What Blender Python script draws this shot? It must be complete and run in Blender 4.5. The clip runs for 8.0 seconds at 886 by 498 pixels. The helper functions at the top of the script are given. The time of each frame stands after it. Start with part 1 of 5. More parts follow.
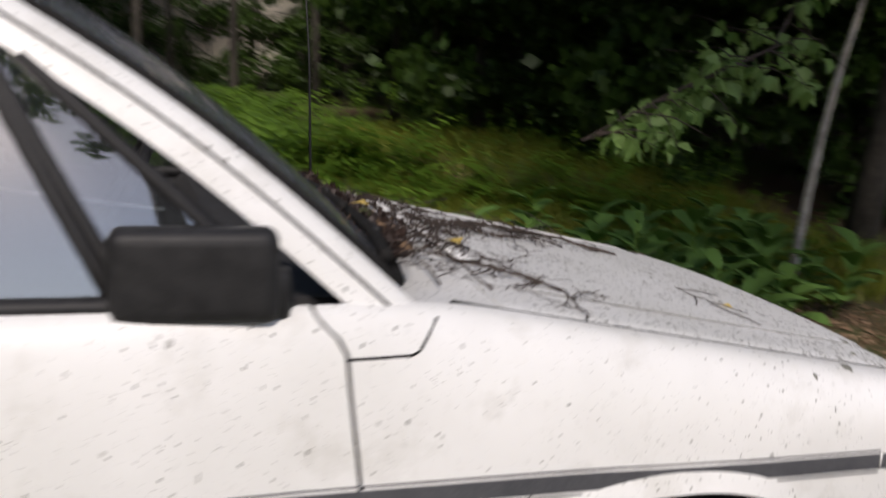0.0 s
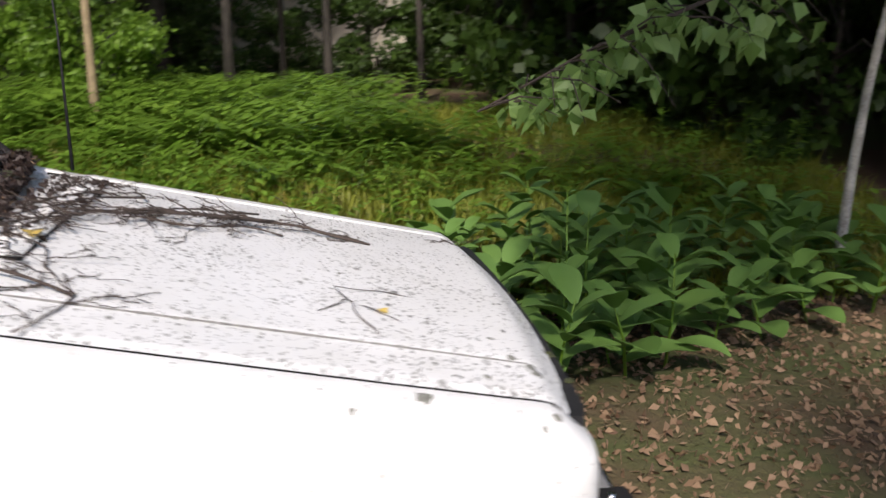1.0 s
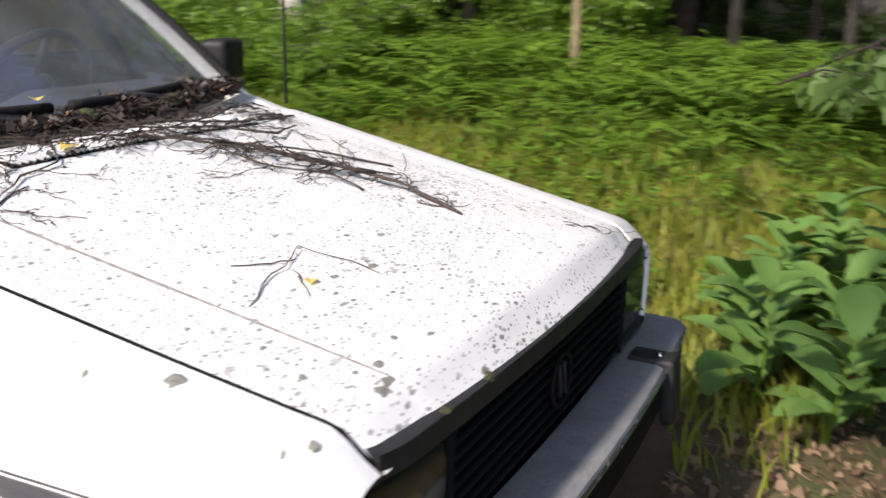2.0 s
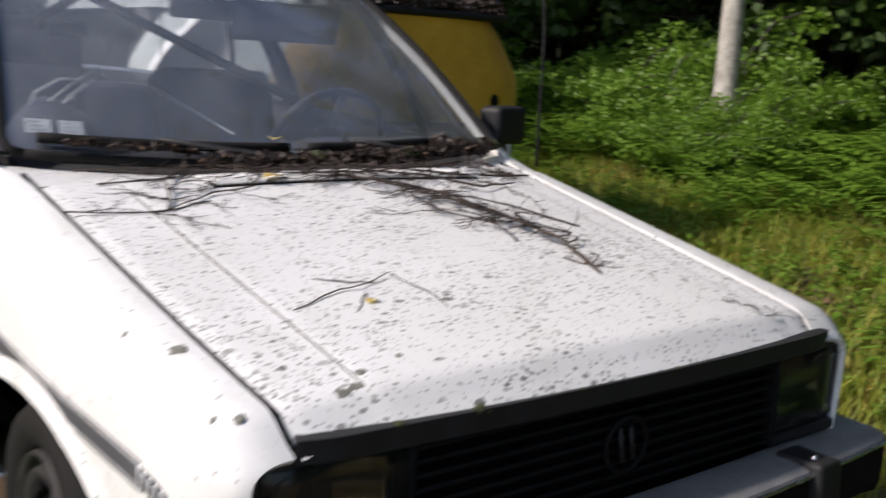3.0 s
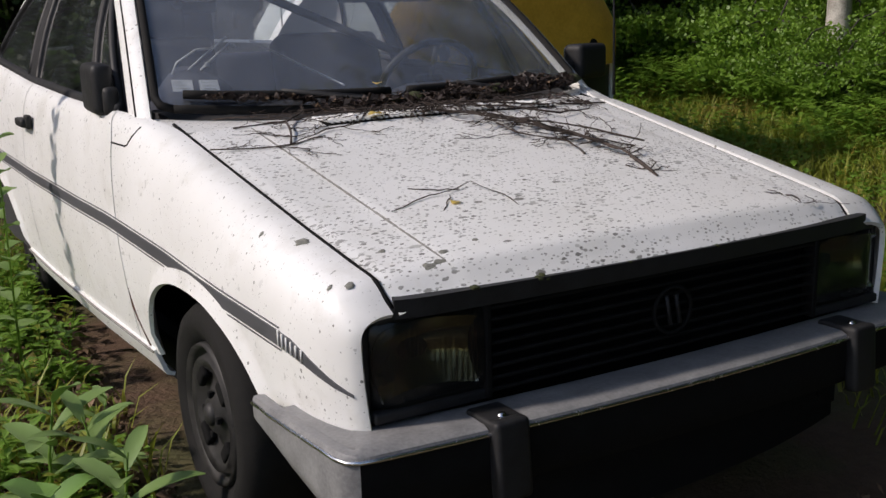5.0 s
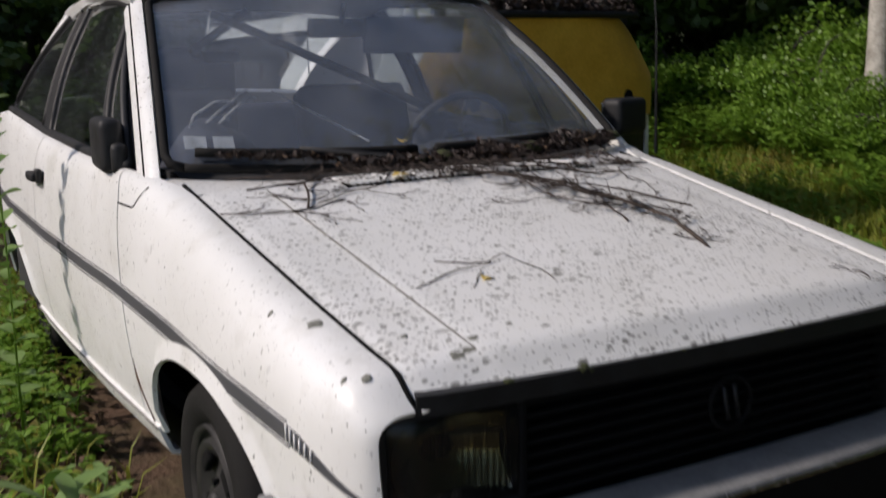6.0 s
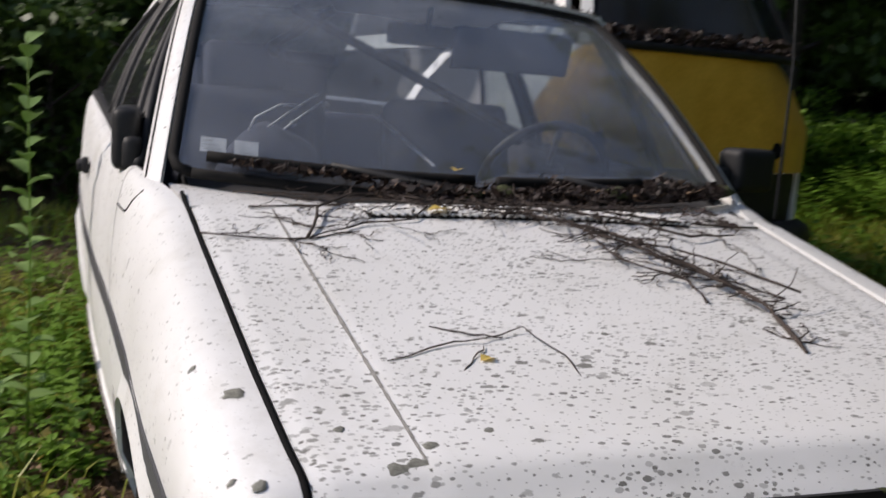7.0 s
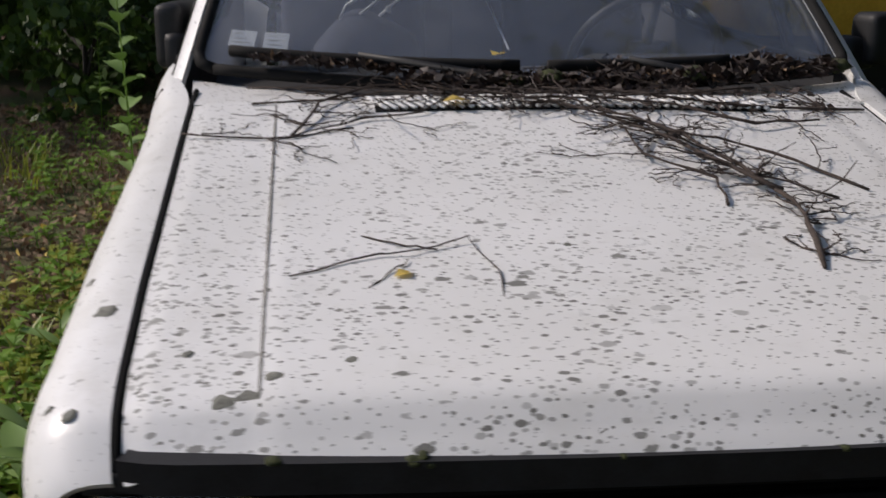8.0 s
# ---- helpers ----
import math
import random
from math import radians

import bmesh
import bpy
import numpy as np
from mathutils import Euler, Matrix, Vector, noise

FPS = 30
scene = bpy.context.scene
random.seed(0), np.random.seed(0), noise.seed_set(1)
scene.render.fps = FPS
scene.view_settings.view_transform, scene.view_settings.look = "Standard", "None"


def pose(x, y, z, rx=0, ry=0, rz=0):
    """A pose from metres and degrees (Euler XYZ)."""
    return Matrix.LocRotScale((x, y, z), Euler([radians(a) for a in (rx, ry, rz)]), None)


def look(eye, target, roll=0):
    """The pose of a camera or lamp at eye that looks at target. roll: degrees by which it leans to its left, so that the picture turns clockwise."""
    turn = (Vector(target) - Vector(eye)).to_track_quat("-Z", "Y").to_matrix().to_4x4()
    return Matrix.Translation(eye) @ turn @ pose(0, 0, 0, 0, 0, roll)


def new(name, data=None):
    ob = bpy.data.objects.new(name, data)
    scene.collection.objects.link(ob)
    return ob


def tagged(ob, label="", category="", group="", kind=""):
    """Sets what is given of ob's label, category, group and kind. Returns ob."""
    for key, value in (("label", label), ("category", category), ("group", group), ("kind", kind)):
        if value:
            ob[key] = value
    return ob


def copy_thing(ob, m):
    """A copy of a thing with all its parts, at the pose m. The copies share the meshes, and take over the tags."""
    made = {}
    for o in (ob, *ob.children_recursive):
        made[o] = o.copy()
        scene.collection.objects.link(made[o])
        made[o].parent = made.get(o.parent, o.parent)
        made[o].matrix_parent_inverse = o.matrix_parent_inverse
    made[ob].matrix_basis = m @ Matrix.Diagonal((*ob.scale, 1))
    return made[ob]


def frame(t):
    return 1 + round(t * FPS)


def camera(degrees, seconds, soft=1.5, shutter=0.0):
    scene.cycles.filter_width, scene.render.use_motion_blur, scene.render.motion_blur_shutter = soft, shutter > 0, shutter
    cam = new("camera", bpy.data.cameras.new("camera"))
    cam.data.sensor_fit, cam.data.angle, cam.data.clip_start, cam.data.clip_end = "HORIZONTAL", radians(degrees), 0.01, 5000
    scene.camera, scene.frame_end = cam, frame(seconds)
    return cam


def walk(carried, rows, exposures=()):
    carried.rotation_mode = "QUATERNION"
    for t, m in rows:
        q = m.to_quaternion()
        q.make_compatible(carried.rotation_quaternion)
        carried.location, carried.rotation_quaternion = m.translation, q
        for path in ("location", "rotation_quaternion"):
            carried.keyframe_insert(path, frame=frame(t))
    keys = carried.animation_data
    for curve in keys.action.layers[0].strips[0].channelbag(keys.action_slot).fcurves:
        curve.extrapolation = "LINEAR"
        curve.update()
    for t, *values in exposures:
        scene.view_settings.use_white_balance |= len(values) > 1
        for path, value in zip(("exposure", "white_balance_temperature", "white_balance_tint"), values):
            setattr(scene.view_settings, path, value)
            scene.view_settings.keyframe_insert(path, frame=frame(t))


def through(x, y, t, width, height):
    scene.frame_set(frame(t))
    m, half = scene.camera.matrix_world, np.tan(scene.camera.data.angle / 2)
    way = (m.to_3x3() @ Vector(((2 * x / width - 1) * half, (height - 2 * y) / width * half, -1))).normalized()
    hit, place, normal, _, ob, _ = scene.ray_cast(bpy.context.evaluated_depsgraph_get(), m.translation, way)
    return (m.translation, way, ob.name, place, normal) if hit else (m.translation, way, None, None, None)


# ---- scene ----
cam = camera(47.4, 8.0, shutter=0.5)
PATH = [
    (0, (-2.33, 1.865, 1.414), (-0.45, 1.313, 1.016), 2.6),
    (0.2, (-2.33, 1.566, 1.405), (-0.402, 1.175, 1.043), 0.5),
    (0.5, (-2.289, 1.304, 1.368), (-0.373, 0.903, 0.958), -0.4),
    (0.7, (-2.184, 0.985, 1.312), (-0.253, 0.66, 0.904), -1.1),
    (1, (-2.102, 0.605, 1.353), (-0.157, 0.438, 0.92), -0.4),
    (1.3, (-2.029, 0.293, 1.321), (-0.08, 0.393, 0.884), 1.2),
    (1.5, (-1.96, 0.068, 1.341), (-0.045, 0.456, 0.916), 2.9),
    (1.7, (-1.828, -0.105, 1.316), (0.022, 0.492, 0.848), 2.1),
    (2.8, (-1.182, -0.851, 1.293), (0.058, 0.664, 0.882), 3.9),
    (3, (-1.211, -0.935, 1.262), (-0.073, 0.668, 0.897), 3.0),
    (3.5, (-1.287, -1.211, 1.22), (-0.36, 0.513, 0.809), 0.6),
    (4, (-1.344, -1.348, 1.223), (-0.411, 0.366, 0.785), -0.7),
    (5.5, (-1.319, -1.324, 1.229), (-0.416, 0.406, 0.792), -2.0),
    (6, (-1.234, -1.14, 1.248), (-0.361, 0.624, 0.892), -1.4),
    (6.5, (-1.055, -0.924, 1.263), (-0.253, 0.889, 1.002), 1.4),
    (7, (-0.816, -0.802, 1.223), (-0.213, 1.08, 0.916), 4.3),
    (7.5, (-0.519, -0.767, 1.225), (-0.275, 1.165, 0.773), 1.0),
    (8, (-0.319, -0.706, 1.237), (-0.208, 1.213, 0.684), 0.7),
]
walk(cam, [(t, look(eye, target, roll)) for t, eye, target, roll in PATH],
     exposures=[(t, e, 6800, 17) for t, e in ((0, 0.05), (0.7, 0.36), (1.5, 1.25), (2.8, 0.72), (3.5, 0.38), (4.2, 0.24), (5.3, 0.14), (6.0, 0.06), (6.5, 0.22), (7, 0.28), (7.5, 0.22), (8, 0.04))])

# ---- world and light ----
world = bpy.data.worlds.new("world")
scene.world = world
world.use_nodes = True
sky = world.node_tree.nodes.new("ShaderNodeTexSky")
sky.sky_type, sky.sun_disc = "NISHITA", False
sky.sun_elevation, sky.sun_rotation = radians(40), radians(-76)
world.node_tree.links.new(sky.outputs[0], world.node_tree.nodes["Background"].inputs[0])
world.node_tree.nodes["Background"].inputs[1].default_value = 0.13
sun = new("sun", bpy.data.lights.new("sun", "SUN"))
sun.data.energy, sun.data.angle, sun.data.color = 2.9, radians(4), (1.0, 0.95, 0.87)
sun.matrix_basis = look((-7.4, 1.9, 6.4), (0, 0, 0))


# ---- materials ----
class Nodes:
    """Short hand for building a node material."""

    def __init__(self, name, rough=0.6, metal=0.0):
        self.mat = bpy.data.materials.new(name)
        self.mat.use_nodes = True
        self.tree = self.mat.node_tree
        self.bsdf = self.tree.nodes["Principled BSDF"]
        self.bsdf.inputs["Roughness"].default_value = rough
        self.bsdf.inputs["Metallic"].default_value = metal
        self.coord = self.tree.nodes.new("ShaderNodeTexCoord").outputs["Object"]

    def link(self, a, b):
        self.tree.links.new(a, b)
        return self

    def put(self, socket, value):
        if isinstance(value, bpy.types.NodeSocket):
            self.tree.links.new(value, socket)
        elif isinstance(value, (tuple, list)) and len(value) == 3 and socket.type == "RGBA":
            socket.default_value = (*value, 1)
        else:
            socket.default_value = value

    def noise(self, scale, detail=4, rough=0.6, coord=None):
        n = self.tree.nodes.new("ShaderNodeTexNoise")
        self.put(n.inputs["Scale"], scale), self.put(n.inputs["Detail"], detail), self.put(n.inputs["Roughness"], rough)
        self.link(coord or self.coord, n.inputs["Vector"])
        return n.outputs["Fac"]

    def voronoi(self, scale, coord=None, out="Distance"):
        n = self.tree.nodes.new("ShaderNodeTexVoronoi")
        n.inputs["Scale"].default_value = scale
        self.link(coord or self.coord, n.inputs["Vector"])
        return n.outputs[out]

    def ramp(self, fac, lo, hi, a=0.0, b=1.0):
        n = self.tree.nodes.new("ShaderNodeMapRange")
        for i, v in enumerate((fac, lo, hi, a, b)):
            self.put(n.inputs[i], v)
        return n.outputs[0]

    def math(self, op, a, b=0.0):
        n = self.tree.nodes.new("ShaderNodeMath")
        n.operation = op
        self.put(n.inputs[0], a), self.put(n.inputs[1], b)
        return n.outputs[0]

    def mix(self, fac, a, b):
        n = self.tree.nodes.new("ShaderNodeMix")
        n.data_type = "RGBA"
        self.put(n.inputs[0], fac), self.put(n.inputs[6], a), self.put(n.inputs[7], b)
        return n.outputs[2]

    def scaled(self, sx, sy, sz, turn=0.0):
        n = self.tree.nodes.new("ShaderNodeMapping")
        n.inputs["Scale"].default_value = (sx, sy, sz)
        n.inputs["Rotation"].default_value = (0, 0, turn)
        self.link(self.coord, n.inputs["Vector"])
        return n.outputs[0]

    def random(self):
        return self.tree.nodes.new("ShaderNodeObjectInfo").outputs["Random"]

    def island(self):
        return self.tree.nodes.new("ShaderNodeNewGeometry").outputs["Random Per Island"]

    def color(self, c):
        self.put(self.bsdf.inputs["Base Color"], c)
        return self

    def rough(self, r):
        self.put(self.bsdf.inputs["Roughness"], r)
        return self

    def bump(self, height, strength=0.3, distance=0.01):
        n = self.tree.nodes.new("ShaderNodeBump")
        n.inputs["Strength"].default_value, n.inputs["Distance"].default_value = strength, distance
        self.link(height, n.inputs["Height"]).link(n.outputs[0], self.bsdf.inputs["Normal"])
        return self


def plain(name, a, b, scale=20, rough=0.6, metal=0.0, bump=0.1, spec=None):
    """A surface of two close colours, mottled at two scales."""
    n = Nodes(name, rough, metal)
    f = n.math("ADD", n.math("MULTIPLY", n.noise(scale), 0.6), n.math("MULTIPLY", n.noise(scale * 9, 2), 0.4))
    n.color(n.mix(n.ramp(f, 0.35, 0.65), a, b)).rough(n.ramp(f, 0.3, 0.7, rough * 0.8, min(1, rough * 1.2)))
    if bump:
        n.bump(f, bump, 0.004)
    if spec is not None:
        n.bsdf.inputs["Specular IOR Level"].default_value = spec
    return n.mat


def paint(name, spots, dirt):
    """White car paint, grown with lichen specks and streaked with grime."""
    n = Nodes(name, 0.32)
    base = n.mix(n.ramp(n.noise(2.5, 5), 0.35, 0.75), (0.82, 0.82, 0.81), (0.72, 0.72, 0.70))
    grime = n.ramp(n.noise(7, 8, 0.7), 0.52, 0.78, 0, dirt)
    base = n.mix(grime, base, (0.42, 0.40, 0.34))
    long = n.scaled(0.72, 1.25, 1.0, 0.35)
    field = n.noise(3.3, 3)
    marks = None
    for scale, share in ((78, 0.62), (125, 0.85), (42, 0.15)):
        cell = n.voronoi(scale, long)
        pick = n.tree.nodes.new("ShaderNodeSeparateColor")
        n.link(n.voronoi(scale, long, "Color"), pick.inputs[0])
        size = n.math("MULTIPLY", n.ramp(pick.outputs[0], 1.0 - spots * share, 1.0 - spots * share * 0.4, 0.1, 0.415), n.ramp(field, 0.3, 0.6, 0.55, 1.1))
        rag = n.math("ADD", cell, n.math("MULTIPLY", n.math("SUBTRACT", n.noise(150, 3), 0.5), 0.5))
        hit = n.math("MULTIPLY", n.ramp(n.math("SUBTRACT", size, rag), 0.0, 0.06), n.ramp(pick.outputs[1], 0, 1, 0.35, 0.95))
        marks = hit if marks is None else n.math("MAXIMUM", marks, hit)
    base = n.mix(marks, base, n.mix(n.noise(300, 2), (0.07, 0.07, 0.065), (0.2, 0.195, 0.17)))
    n.color(base).rough(n.math("ADD", n.math("MULTIPLY", marks, 0.45), n.ramp(n.noise(30, 4), 0.3, 0.7, 0.26, 0.42)))
    n.bump(n.math("ADD", marks, n.math("MULTIPLY", grime, 0.5)), 0.25, 0.002)
    return n.mat


def leafy(name, a, b, dry=None, rough=0.5, through=0.35):
    """Leaves: each one of its own green, letting some light through."""
    n = Nodes(name, rough)
    c = n.mix(n.island(), a, b)
    c = n.mix(n.ramp(n.noise(1.3, 3), 0.4, 0.65), c, n.mix(n.island(), b, a))
    if dry:
        c = n.mix(n.ramp(n.noise(0.9, 4), 0.58, 0.7), c, dry)
    n.color(c)
    thin = n.tree.nodes.new("ShaderNodeBsdfTranslucent")
    mix = n.tree.nodes.new("ShaderNodeMixShader")
    mix.inputs[0].default_value = through
    n.link(c, thin.inputs[0]).link(n.bsdf.outputs[0], mix.inputs[1]).link(thin.outputs[0], mix.inputs[2])
    n.link(mix.outputs[0], n.tree.nodes["Material Output"].inputs[0])
    return n.mat


def pane(name, tint, dust_haze, rough=0.02, base=0.02):
    """Window glass: clear with a dusty film, which paints sky haze on the windscreen."""
    n = Nodes(name, rough)
    glass = n.tree.nodes.new("ShaderNodeBsdfTransparent")
    glass.inputs[0].default_value = (*tint, 1)
    gloss = n.tree.nodes.new("ShaderNodeBsdfGlossy")
    gloss.inputs["Roughness"].default_value = rough
    facing = n.tree.nodes.new("ShaderNodeLayerWeight")
    facing.inputs[0].default_value = 0.5
    sheen = n.math("ADD", base, n.math("MULTIPLY", n.math("POWER", facing.outputs["Facing"], 4.0), 0.7))
    a, b = n.tree.nodes.new("ShaderNodeMixShader"), n.tree.nodes.new("ShaderNodeMixShader")
    n.link(sheen, a.inputs[0]).link(glass.outputs[0], a.inputs[1]).link(gloss.outputs[0], a.inputs[2])
    n.color((0.42, 0.45, 0.5)).rough(0.8)
    n.link(n.ramp(n.noise(5, 6, 0.65), 0.3, 0.8, dust_haze * 0.4, dust_haze * 1.8), b.inputs[0])
    n.link(a.outputs[0], b.inputs[1]).link(n.bsdf.outputs[0], b.inputs[2]).link(b.outputs[0], n.tree.nodes["Material Output"].inputs[0])
    return n.mat


M_HOOD = paint("lichen_white_paint", 0.66, 0.3)
M_SIDE = paint("white_paint", 0.042, 0.45)
M_BLACK = plain("black_plastic", (0.012, 0.012, 0.013), (0.025, 0.025, 0.026), 30, 0.55, spec=0.3)
M_RUBBER = plain("rubber", (0.008, 0.008, 0.008), (0.019, 0.018, 0.017), 40, 0.85, bump=0.25, spec=0.2)
M_BUMPER = plain("faded_grey_plastic", (0.15, 0.15, 0.155), (0.27, 0.27, 0.27), 14, 0.5)
M_STRIPE = plain("grey_stripe_film", (0.06, 0.062, 0.07), (0.1, 0.1, 0.11), 20, 0.5, bump=0.0)
M_CHROME = plain("dull_chrome", (0.55, 0.55, 0.55), (0.75, 0.75, 0.75), 30, 0.25, 1.0, 0.05)
M_RUST = plain("rust", (0.03, 0.015, 0.01), (0.12, 0.05, 0.025), 60, 0.9, bump=0.5)
# Near-black: black trim, also shade put into gaps, hollows and the bumper's front.
M_DARK = plain("black_trim_and_shade", (0.006, 0.006, 0.006), (0.012, 0.012, 0.012), 20, 0.9, bump=0, spec=0.1)
M_WHEEL = plain("grey_steel_wheel", (0.01, 0.01, 0.011), (0.038, 0.036, 0.034), 25, 0.6, 0.3)
M_SEAT = plain("blue_grey_cloth", (0.03, 0.035, 0.055), (0.055, 0.06, 0.085), 60, 0.95, bump=0.3)
M_DASH = plain("dark_vinyl", (0.02, 0.02, 0.022), (0.04, 0.04, 0.043), 60, 0.7)
M_PAPER = plain("paper", (0.36, 0.38, 0.38), (0.52, 0.54, 0.53), 30, 0.8, bump=0)
M_TWIG = plain("twig_bark", (0.02, 0.014, 0.011), (0.085, 0.062, 0.05), 90, 0.9, bump=0.5)
M_BARK = plain("grey_bark", (0.02, 0.017, 0.014), (0.075, 0.065, 0.055), 12, 0.95, bump=0.8)
M_TAN = plain("tan_bark", (0.16, 0.12, 0.07), (0.34, 0.27, 0.16), 12, 0.9, bump=0.6)
M_BIRCH = plain("pale_birch_bark", (0.22, 0.2, 0.17), (0.6, 0.57, 0.52), 9, 0.85, bump=0.6)
M_YELLOW = plain("weathered_yellow_paint", (0.72, 0.37, 0.04), (0.9, 0.52, 0.07), 6, 0.45)
M_WHITE = plain("weathered_white_panel", (0.72, 0.72, 0.7), (0.82, 0.82, 0.8), 3, 0.5)
M_LICHEN = plain("grey_lichen", (0.1, 0.1, 0.085), (0.3, 0.3, 0.26), 120, 0.95, bump=0.6)
M_MOSS = plain("green_moss", (0.015, 0.02, 0.006), (0.06, 0.07, 0.02), 90, 0.95, bump=0.8)
# The strong bluish film also stands in for the sky's reflected haze.
M_GLASS = pane("windscreen_glass", (0.93, 0.955, 0.985), 0.1, base=0.065)
M_SIDEGLASS = pane("side_window_glass", (0.8, 0.83, 0.83), 0.02)
M_DOORGLASS = pane("dusty_door_glass", (0.7, 0.74, 0.74), 0.02, base=0.3)
M_LAMP = pane("smoked_lamp_glass", (0.62, 0.6, 0.5), 0.012, 0.05)
M_WIRE = plain("pale_painted_wire", (0.5, 0.52, 0.54), (0.7, 0.71, 0.72), 40, 0.45, bump=0.05)
M_REFLECT = plain("lamp_reflector", (0.7, 0.7, 0.68), (0.85, 0.85, 0.83), 30, 0.12, 1.0, 0.02)
M_VANGLASS = pane("dark_van_glass", (0.4, 0.42, 0.42), 0.015, base=0.02)
M_LEAF = leafy("broad_green_leaves", (0.09, 0.2, 0.035), (0.2, 0.36, 0.09))
M_FERN = leafy("fern_green", (0.095, 0.21, 0.016), (0.23, 0.38, 0.05), through=0.42)
M_GRASS = leafy("grass_blades", (0.16, 0.21, 0.018), (0.33, 0.34, 0.055), (0.36, 0.27, 0.08))
M_CROWN = leafy("tree_leaves", (0.025, 0.06, 0.01), (0.075, 0.14, 0.022))
M_PALE = leafy("pale_silvery_leaves", (0.13, 0.25, 0.05), (0.3, 0.44, 0.15), through=0.45)
M_LITTER = leafy("dead_leaves", (0.09, 0.045, 0.024), (0.34, 0.23, 0.14), through=0.1, rough=0.8)
M_WET = leafy("wet_dead_leaves", (0.008, 0.005, 0.004), (0.045, 0.024, 0.017), through=0.05, rough=0.6)
M_YLEAF = leafy("yellow_leaf", (0.6, 0.42, 0.08), (0.72, 0.56, 0.18), through=0.2)
M_GRIME = plain("grey_grime", (0.1, 0.098, 0.09), (0.3, 0.29, 0.27), 60, 0.9, bump=0.2)
_g = Nodes("forest_floor", 0.95)
_g.color(_g.mix(_g.ramp(_g.noise(0.8, 6), 0.42, 0.6), _g.mix(_g.noise(22, 5), (0.06, 0.03, 0.018), (0.15, 0.09, 0.055)),
                _g.mix(_g.noise(30, 4), (0.04, 0.055, 0.012), (0.09, 0.1, 0.03)))).bump(_g.noise(35, 6), 0.7, 0.03)
M_GROUND = _g.mat


# ---- building helpers ----
def link_mesh(name, bm, material, parent=None, label="", smooth=True):
    data = bpy.data.meshes.new(name)
    bm.normal_update()
    bm.to_mesh(data)
    bm.free()
    for p in data.polygons:
        p.use_smooth = smooth
    data.materials.append(material)
    ob = new(name, data)
    ob.parent = parent
    return tagged(ob, label)


def part(name, bm, material, parent, label="", smooth=True):
    """Links a bmesh as ONE mesh object under a thing or under a part."""
    return link_mesh(name, bm, material, parent, label, smooth)


def thing(name, label, category, group="", kind="", at=(0, 0, 0)):
    ob = new(name)
    ob.location = at
    return tagged(ob, label, category, group, kind)


def raw(verts, faces):
    bm = bmesh.new()
    vs = [bm.verts.new(v) for v in verts]
    for f in faces:
        bm.faces.new([vs[i] for i in f])
    return bm


def shell(rows, thick, out):
    """A sheet through rows of points, thickened away from the way `out` (a vector, or a function of the point)."""
    P = np.array(rows, float)
    nu, nv = P.shape[:2]
    n = np.cross(np.gradient(P, axis=0), np.gradient(P, axis=1))
    n /= np.linalg.norm(n, axis=2, keepdims=True) + 1e-12
    o = np.array([[out(p) for p in r] for r in P]) if callable(out) else np.broadcast_to(np.array(out, float), P.shape)
    flip = (n * o).sum() < 0
    n = -n if flip else n
    verts = [tuple(p) for p in P.reshape(-1, 3)] + [tuple(p) for p in (P - n * thick).reshape(-1, 3)]
    k = nu * nv
    idx = lambda i, j: i * nv + j
    faces = []
    for i in range(nu - 1):
        for j in range(nv - 1):
            q = [idx(i, j), idx(i + 1, j), idx(i + 1, j + 1), idx(i, j + 1)]
            faces += [q[::-1] if flip else q, [a + k for a in (q if flip else q[::-1])]]
    rim = [idx(i, 0) for i in range(nu)] + [idx(nu - 1, j) for j in range(1, nv)] + [idx(i, nv - 1) for i in range(nu - 2, -1, -1)] + [idx(0, j) for j in range(nv - 2, 0, -1)]
    for a, b in zip(rim, rim[1:] + rim[:1]):
        faces.append([a, a + k, b + k, b] if not flip else [b, b + k, a + k, a])
    bm = raw(verts, faces)
    bmesh.ops.recalc_face_normals(bm, faces=bm.faces[:])
    for e in bm.edges:
        if len(e.link_faces) == 2 and e.calc_face_angle(0) > 0.7:
            e.smooth = False
    return bm


def box(size, at=(0, 0, 0), bevel=0.006, turn=(0, 0, 0), segments=2, bm=None):
    piece = bmesh.new()
    bmesh.ops.create_cube(piece, size=1)
    bmesh.ops.scale(piece, vec=size, verts=piece.verts)
    if bevel:
        bmesh.ops.bevel(piece, geom=piece.edges[:], offset=bevel, segments=segments, affect="EDGES", profile=0.6)
    bmesh.ops.transform(piece, matrix=pose(*at, *turn), verts=piece.verts)
    return merged(bm, piece)


def merged(bm, piece):
    if bm is None:
        return piece
    tmp = bpy.data.meshes.new("tmp")
    piece.to_mesh(tmp)
    piece.free()
    bm.from_mesh(tmp)
    bpy.data.meshes.remove(tmp)
    return bm


